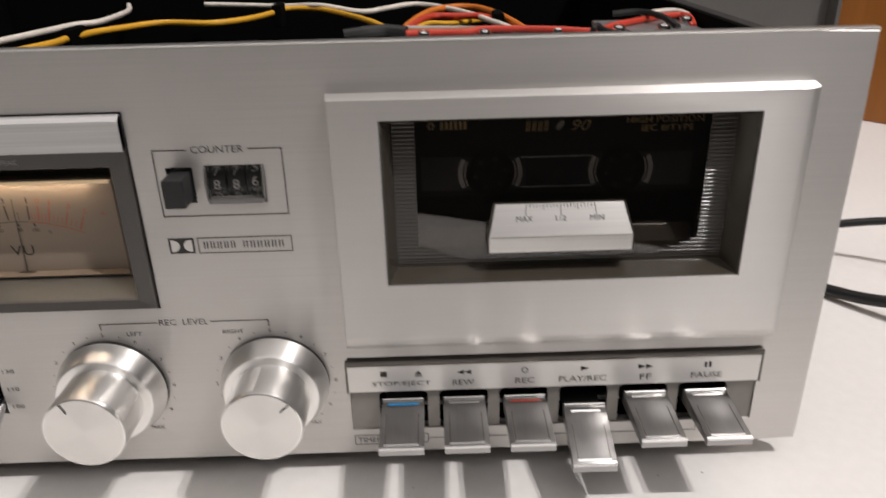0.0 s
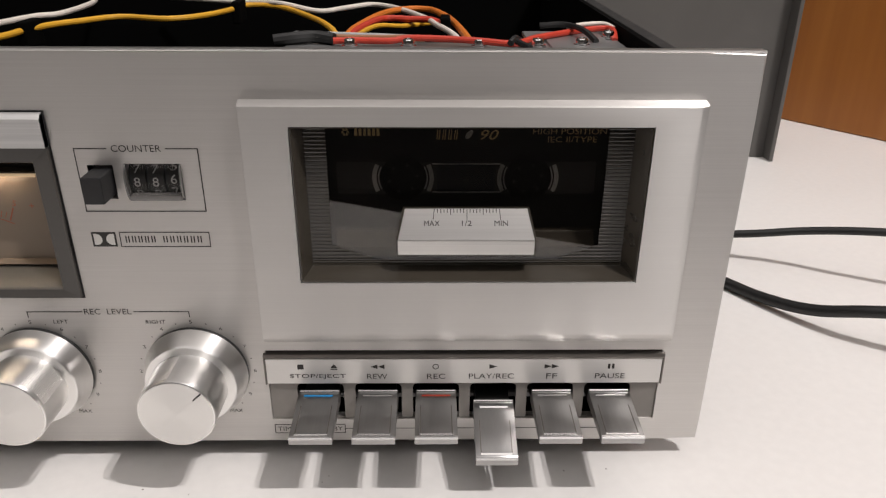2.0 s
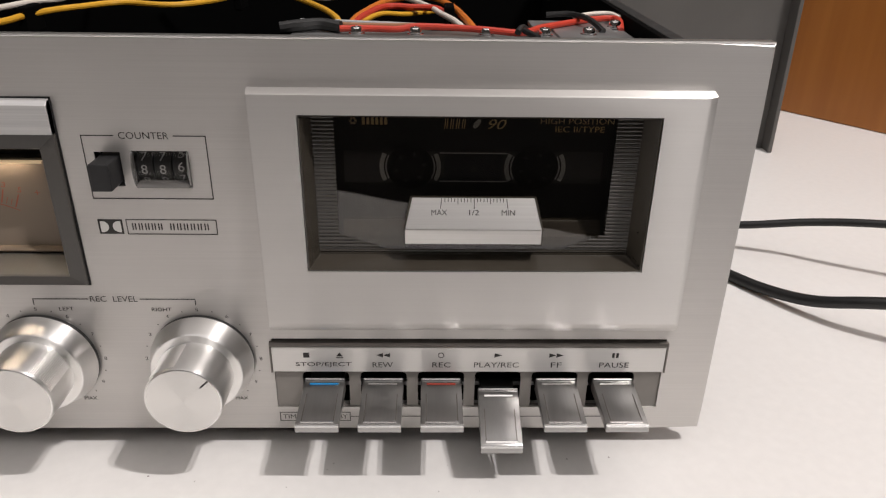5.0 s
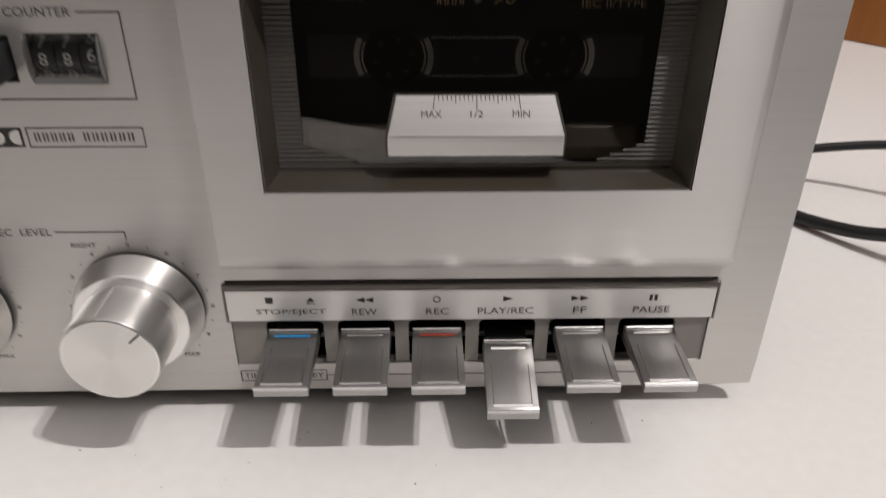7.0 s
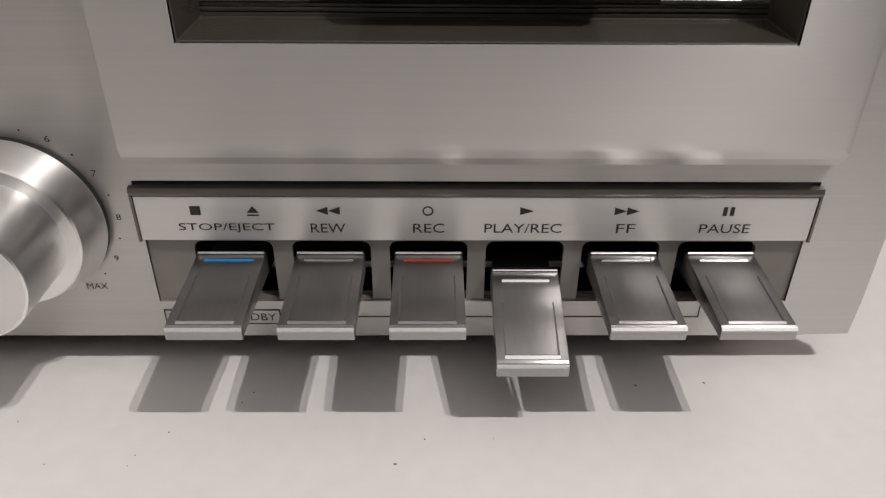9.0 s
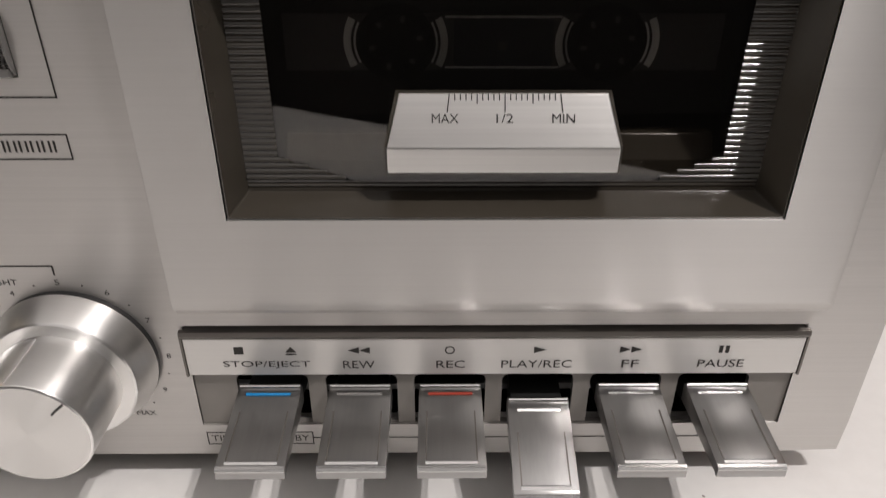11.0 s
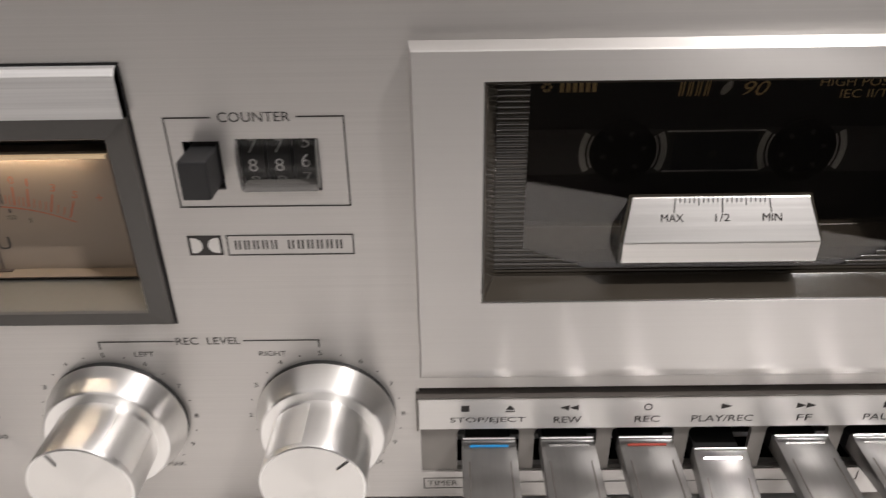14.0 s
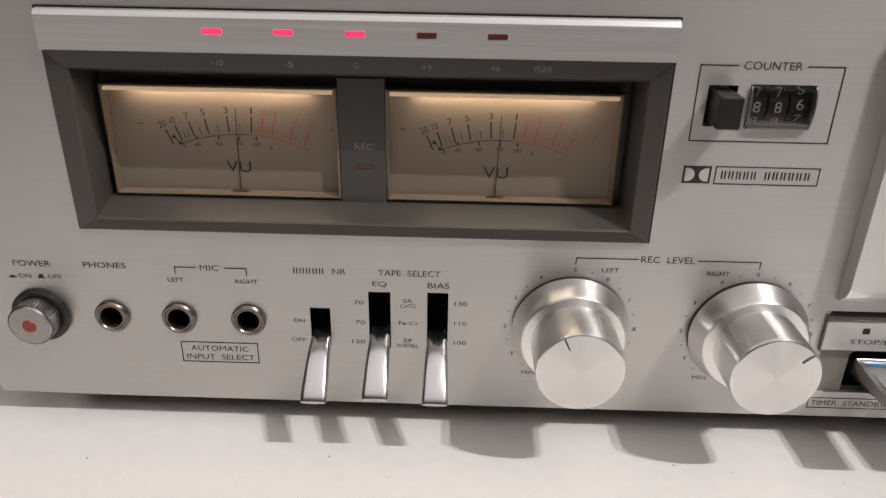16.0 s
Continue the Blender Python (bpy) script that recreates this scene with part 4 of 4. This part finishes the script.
def transport_key(cx, stripe, pressed):
    ob = new("transport_key")
    ob.parent = deck
    back, front, nose, reach = (30.6, 29.2, 26.6, 24.6)
    if pressed:
        back, front, nose, reach = (26.4, 18.8, 16.0, 22.5)
    slope = (front - back) / (reach - 1.5)
    top = lambda y: back + slope * (-1.5 - y)
    h = 6.95
    bm = bmesh.new()
    prism(bm, [(-0.5, top(-0.5) - 0.7), (-0.9, top(-0.9)), (-reach + 1.0, top(-reach + 1.0)), (-reach, front - 0.4), (-reach, nose), (-reach + 0.9, nose - 0.1), (-reach + 1.4, nose + 0.5), (-0.5, top(-0.5) - 5.0)], cx - h, cx + h, 0.13)
    smooth(part("cap", bm, KEY_METAL, ob, "satin chrome key cap"), 30)
    bm = bmesh.new()
    prism(bm, [(10.0, top(6) - 3.2), (-1.0, top(-1) - 2.2), (-reach + 4.0, top(-reach + 4.0) - 1.6), (-12, top(-12) - 5.0), (10.0, top(6) - 9.0)], cx - 5.9, cx + 5.9, 0.2)
    part("shank", bm, BLACK, ob, "black plastic shank")
    bm = bmesh.new()
    prism(bm, [(-0.9, top(-0.9) - 0.4)] + [(-1.5 + 0.6 * math.cos(a), top(-1.5) + 0.6 * math.sin(a)) for a in [k * math.pi / 8 for k in range(9)]] + [(-2.1, top(-2.1) - 0.4)], cx - 6.7, cx + 6.7)
    smooth(part("ridge", bm, KEY_EDGE, ob, "polished ridge"), 40)
    bm = bmesh.new()
    prism(bm, [(-3.5, top(-3.5) - 0.4), (-3.5, top(-3.5) + 0.12), (-3.8, top(-3.8) + 0.26), (-4.3, top(-4.3) + 0.14), (-4.3, top(-4.3) - 0.4)], cx - 4.9, cx + 4.9)
    part("stripe", bm, stripe or KEY_EDGE, ob, {BLUE_MARK: "blue colour stripe", RED_MARK: "red colour stripe"}.get(stripe, "raised chrome stripe"))
    # pressed outline on the top, open at the back; dark strips paint its groove shade
    for xa, xb in ((cx - 5.3, cx - 5.0), (cx + 5.0, cx + 5.3)):
        bm = bmesh.new()
        ya, yb = -9.0, -reach + 2.3
        prism(bm, [(ya, top(ya) - 0.3), (ya, top(ya) + 0.12), (yb, top(yb) + 0.12), (yb, top(yb) - 0.3)], xa, xb)
        part("groove_shade", bm, DARK_TRIM, ob, "dark strip for the shade of a pressed groove")
    bm = bmesh.new()
    ya, yb = -reach + 2.2, -reach + 1.3
    prism(bm, [(ya, top(ya) - 0.3), (ya, top(ya) + 0.06), (ya - 0.35, top(ya) + 0.16), (yb, top(yb) + 0.02), (yb, top(yb) - 0.3)], cx - 5.3, cx + 5.3)
    part("front_step", bm, KEY_EDGE, ob, "polished step")
    bm = bmesh.new()
    prism(bm, [(-reach + 0.9, front - 0.3), (-reach + 0.9, front + 0.12), (-reach + 0.3, front - 0.02), (-reach - 0.08, front - 0.4), (-reach - 0.08, front - 0.7), (-reach + 0.4, front - 0.7)], cx - 6.9, cx + 6.9)
    part("front_edge", bm, KEY_EDGE, ob, "polished front edge")
    return ob


for x, stripe, down in zip(KEY_X, (BLUE_MARK, None, RED_MARK, None, None, None), (0, 0, 0, 1, 0, 0)):
    transport_key(x, stripe, down)

# ---- cassette door ----
door = new("cassette_door")
door.parent = deck
WX0, WX1, WZ0, WZ1 = -17.0, 89.3, 74.6, 125.2
bm = bmesh.new()
DY = -4.9
# from the window opening over the front to its bends at the sides, top and foot
bends = [(WX0, WX1, WZ0, WZ1, -1.0), (WX0, WX1, WZ0, WZ1, DY), (-30.9, 101.6, 57.2, 131.0, DY), (-31.0, 102.6, 55.6, 131.2, -4.74), (-31.1, 104.2, 54.2, 131.35, -4.3),
         (-31.2, 104.4, 53.0, 131.5, -3.7), (-31.5, 104.5, 50.6, 131.9, -1.2), (-31.5, 104.5, 50.6, 132.1, -0.1)]
for outer, inner in zip(bends, bends[1:]):
    ring_frame(bm, outer, inner)
bmesh.ops.remove_doubles(bm, verts=bm.verts, dist=1e-6)
smooth(part("panel", bm, ALU_DOOR, door, "satin aluminium door panel"), 17)

PY, IX0, IX1, IZ0 = 2.2, -13.9, 85.6, 77.4
bm = bmesh.new()
ring_frame(bm, (WX0 + 0.15, WX1 - 0.15, WZ0 + 0.15, WZ1 - 0.15, -4.6), (WX0 + 0.5, WX1 - 0.5, WZ0 + 0.5, WZ1 - 0.5, -4.7))
ring_frame(bm, (WX0 + 0.5, WX1 - 0.5, WZ0 + 0.5, WZ1 - 0.5, -4.7), (IX0, IX1, IZ0, 124.6, PY))
bmesh.ops.remove_doubles(bm, verts=bm.verts, dist=1e-6)
mitres = [e for e in bm.edges if abs(e.verts[0].co.y - e.verts[1].co.y) > 0.004]
bmesh.ops.bevel(bm, geom=mitres, offset=0.3 * MM, segments=2, profile=0.5, affect="EDGES")
part("bevel", bm, SMOKE, door, "sloping smoked acrylic surround")
# fine level ribs beside the clear field and in its two lower corners
RL, RR, RZ0, RZ1 = -7.4, 77.8, 79.6, 84.6
for side in (0, 1):
    bm = bmesh.new()
    z, pitch = RZ0, 1.22
    while z < 124.0:
        def inner(zz):
            k = min(max((zz - RZ0) / (RZ1 - RZ0), 0), 1)
            return (7.0 + k * (RL - 7.0), 64.8 + k * (RR - 64.8))[side]
        xa = (IX0, IX1)[side]
        rows = [(z, PY)] + [(z + 0.61 + 0.52 * math.sin(radians(a)), PY + 0.26 - 0.52 * math.cos(radians(a))) for a in range(-60, 61, 20)] + [(z + pitch, PY)]
        vv = [[bm.verts.new((x * MM, y * MM, zz * MM)) for x in (xa, inner(z + 0.6))] for zz, y in rows]
        for p, q in zip(vv, vv[1:]):
            bm.faces.new((p[0], p[1], q[1], q[0]))
        bm.faces.new([w[1] for w in vv[1:-1]])
        z += pitch
    tagged(smooth(part("ribs", bm, RIBBED, door, "fine ribbed smoked acrylic"), 30), kind="stuff")
bm = bmesh.new()
rows = [(PY, IZ0), (PY, 78.0), (PY + 0.5, 78.15), (PY + 0.5, 78.35), (PY, 78.5), (PY, 78.95), (PY + 0.4, 79.1), (PY + 0.4, 79.25), (PY, 79.4), (PY, RZ0)]
pv = [[bm.verts.new((x * MM, y * MM, z * MM)) for y, z in rows] for x in (IX0, IX1)]
for k in range(len(rows) - 1):
    bm.faces.new((pv[0][k], pv[1][k], pv[1][k + 1], pv[0][k + 1]))
part("grooved_foot", bm, SMOKE, door, "grooved foot of the smoked window")
bm = bmesh.new()
outline = [(7.0, RZ0), (64.8, RZ0), (RR, RZ1), (RR, 125.6), (RL, 125.6), (RL, RZ1)]
ff = [[bm.verts.new((x * MM, y * MM, z * MM)) for x, z in outline] for y in (PY, PY + 0.9)]
bm.faces.new(ff[0])
bm.faces.new(ff[1][::-1])
for k in range(6):
    bm.faces.new((ff[0][k], ff[0][(k + 1) % 6], ff[1][(k + 1) % 6], ff[1][k]))
pane = part("pane", bm, SMOKED_PANE, door, "flat smoked viewing pane")
pane.visible_shadow = False
# added slope standing in for the lit lower part of the cassette
bm = bmesh.new()
prism(bm, [(5.6, 79.0), (5.6, 82.4), (8.2, 87.0), (10.6, 87.4), (10.6, 79.0)], -6.6, 77.4, 0.2)
part("lit_zone_slope", bm, SMOKE, door, "added smoked slope for the lit foot of the cassette")
# walls of the cassette well, shade put in as near-black
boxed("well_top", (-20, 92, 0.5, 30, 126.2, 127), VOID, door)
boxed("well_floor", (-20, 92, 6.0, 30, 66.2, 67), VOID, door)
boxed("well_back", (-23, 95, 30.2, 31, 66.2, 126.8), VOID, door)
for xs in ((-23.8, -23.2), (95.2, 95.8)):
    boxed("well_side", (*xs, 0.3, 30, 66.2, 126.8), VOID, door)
# scale plate in front of the pane
bm = bmesh.new()
PT, PF, PB = (2.0, 97.2), (-3.0, 88.5), (-3.0, 83.6)
v = [bm.verts.new((x * MM, y * MM, z * MM)) for (y, z), xs in ((PT, (16.0, 54.4)), (PF, (13.7, 56.7)), (PB, (13.8, 56.6)), ((2.14, 82.3), (14.0, 56.4)), ((2.14, 97.2), (16.0, 54.4))) for x in xs]
for q in ((0, 1, 3, 2), (2, 3, 5, 4), (4, 5, 7, 6), (6, 7, 9, 8), (8, 9, 1, 0), (0, 2, 4, 6, 8), (1, 9, 7, 5, 3)):
    bm.faces.new([v[i] for i in q])
es = [e for e in bm.edges]
bmesh.ops.bevel(bm, geom=es, offset=0.2 * MM, segments=2, profile=0.5, affect="EDGES")
part("scale_plate", bm, ALU_PLATE, door, "bright wedge-shaped tape scale plate")
bm = bmesh.new()
v = [bm.verts.new((x * MM, y * MM, z * MM)) for (y, z), xs in (((2.7, 97.6), (15.4, 55.0)), ((-2.2, 88.5), (13.2, 57.2)), ((-2.3, 83.1), (13.3, 57.1)), ((2.16, 81.8), (13.3, 57.1))) for x in xs]
for q in ((0, 1, 3, 2), (2, 3, 5, 4), (4, 5, 7, 6), (0, 2, 4, 6), (1, 7, 5, 3), (0, 6, 7, 1)):
    bm.faces.new([v[i] for i in q])
part("plate_edge", bm, SMOKE, door, "smoked rim of the scale plate")


def on_slope(ob):
    """Lays flat print onto the sloping front of the scale plate."""
    d = Vector((0, PF[0] - PT[0], PF[1] - PT[1]))
    n = Vector((0, d.z, -d.y)).normalized()
    for w in ob.data.vertices:
        k = (PT[1] - w.co.z / MM) / (PT[1] - PF[1])
        w.co.y = (PT[0] + k * d.y) * MM + n.y * 0.00012
        w.co.z = w.co.z + n.z * 0.00012
    return ob


seg = []
for k in range(21):
    x = 25.2 + k * 1.02
    long = {0: 3.0, 5: 1.5, 10: 3.0, 15: 1.5, 20: 3.0}.get(k, 0.9)
    seg.append((x, 97.0, x + (-0.35 if k == 0 else 0.35 if k == 20 else 0) * (long > 2.5), 97.0 - long * 0.9))
for one in seg:
    on_slope(lines([one], 0.22, 0, INK, door))
for body, x0, x1 in (("MAX", 22.0, 26.9), ("1/2", 33.8, 36.9), ("MIN", 44.0, 48.2)):
    on_slope(lettering(body, x0, x1, 92.5, 93.95, 0, INK, door))

# ---- cassette in its well ----
tape = thing("compact_cassette", "black compact cassette with gold print behind the smoked window", "cassette")
boxed("shell", (-14.7, 85.7, 12.4, 22.0, 70.2, 125.8), SHELL, tape, 0.6)
boxed("trapezoid", (2, 69, 11.2, 12.3, 70.4, 84), SHELL, tape, 0.4)
HUBS = (15.2, 55.3)
HZ = 103.8
boxed("tape_window", (-6.0, 77.0, 12.1, 12.45, HZ - 5.4, HZ + 5.4), TAPE_WINDOW, tape, 0.1, "clear smoked strip of the shell")
boxed("tape_window_centre", (26.2, 44.9, 11.9, 12.08, HZ - 4.6, HZ + 4.6), TAPE_BLUE, tape, 0.05)
for zz in (HZ - 4.9, HZ + 4.6):
    boxed("window_edge", (24.6, 46.4, 11.86, 11.98, zz, zz + 0.35), RING, tape)
for hx in HUBS:
    hub = new("reel_hub")
    hub.parent = tape
    bm = bmesh.new()
    for s in (0, math.pi):
        for k in range(10):
            a0, a1 = (s + radians(-29 + 5.8 * k), s + radians(-29 + 5.8 * (k + 1)))
            for ra, rb in ((7.6, 8.0), (8.5, 9.9)):
                flat(bm, [(hx + r * math.cos(a), HZ + r * math.sin(a)) for r, a in ((ra, a0), (rb, a0), (rb, a1), (ra, a1))], 11.95)
    part("ring", bm, RING, hub, "pale grey hub ring")
    bm = bmesh.new()
    rings = lathe(bm, [(7.4, 12.0), (7.4, 11.6), (5.6, 11.6), (5.2, 11.9), (5.0, 20.0)], hx, HZ, 40)
    cap_ring(bm, rings[-1])
    smooth(part("rim", bm, VOID, hub), 30)
    # flat black disc painting the dark of an open hub hole
    bm = bmesh.new()
    disc(bm, hx, HZ, 5.3, 11.75, 32)
    part("hub_hole_shade", bm, VOID, hub)
    for k in range(6):
        a = radians(60 * k + 12)
        bm = bmesh.new()
        c, s = math.cos(a), math.sin(a)
        for r0, r1, w in ((4.0, 5.2, 0.45),):
            q = [((hx + r * c - t * s), (HZ + r * s + t * c)) for r, t in ((r0, -w), (r1, -w), (r1, w), (r0, w))]
            f = [bm.verts.new((x * MM, 11.45 * MM, z * MM)) for x, z in q]
            g = [bm.verts.new((x * MM, 11.7 * MM, z * MM)) for x, z in q]
            bm.faces.new(f)
            for i in range(4):
                bm.faces.new((f[i], f[(i + 1) % 4], g[(i + 1) % 4], g[i]))
        part("tooth", bm, TAPE_WINDOW, hub)
bm = bmesh.new()
for dx in (-8.0, -5.7, -3.5, 3.2, 5.4, 7.8):
    disc(bm, 35.5 + dx, HZ - 0.6, 0.32, 11.85, 10)
disc(bm, 35.5, HZ - 0.6, 0.95, 11.85, 18)
tagged(part("printed_dots", bm, TAPE_WINDOW, tape), kind="stuff")
TY = 12.3
bars(0.2, 8.6, 117.6, 120.0, 3, TY, GOLD, tape, 0.8, thick=0.32)
bm = bmesh.new()
for k in range(6):
    a = radians(60 * k)
    disc(bm, -2.6 + 0.85 * math.cos(a), 118.8 + 0.85 * math.sin(a), 0.42, TY, 8)
part("printed_mark", bm, GOLD, tape)
bars(25.9, 33.2, 116.4, 119.6, 4, TY, GOLD, tape, 0.6, 0.1, thick=0.16)
bm = bmesh.new()
flat(bm, [(36.2 + 1.0 * math.cos(a) + 0.75 * math.sin(a), 118.1 + 1.5 * math.sin(a)) for a in [k * math.pi / 10 for k in range(20)]], TY)
part("printed_oval", bm, SILVER_PRINT, tape)
digits = lettering("90", 39.0, 44.6, 116.4, 119.6, TY, GOLD, tape)
for w in digits.data.vertices:
    w.co.x += (w.co.z - 0.1164) * 0.42
lettering("HIGH POSITION", 56.2, 79.4, 118.2, 120.1, TY, GOLD, tape)
lettering("IEC II/TYPE", 61.0, 76.6, 115.6, 117.5, TY, GOLD, tape)
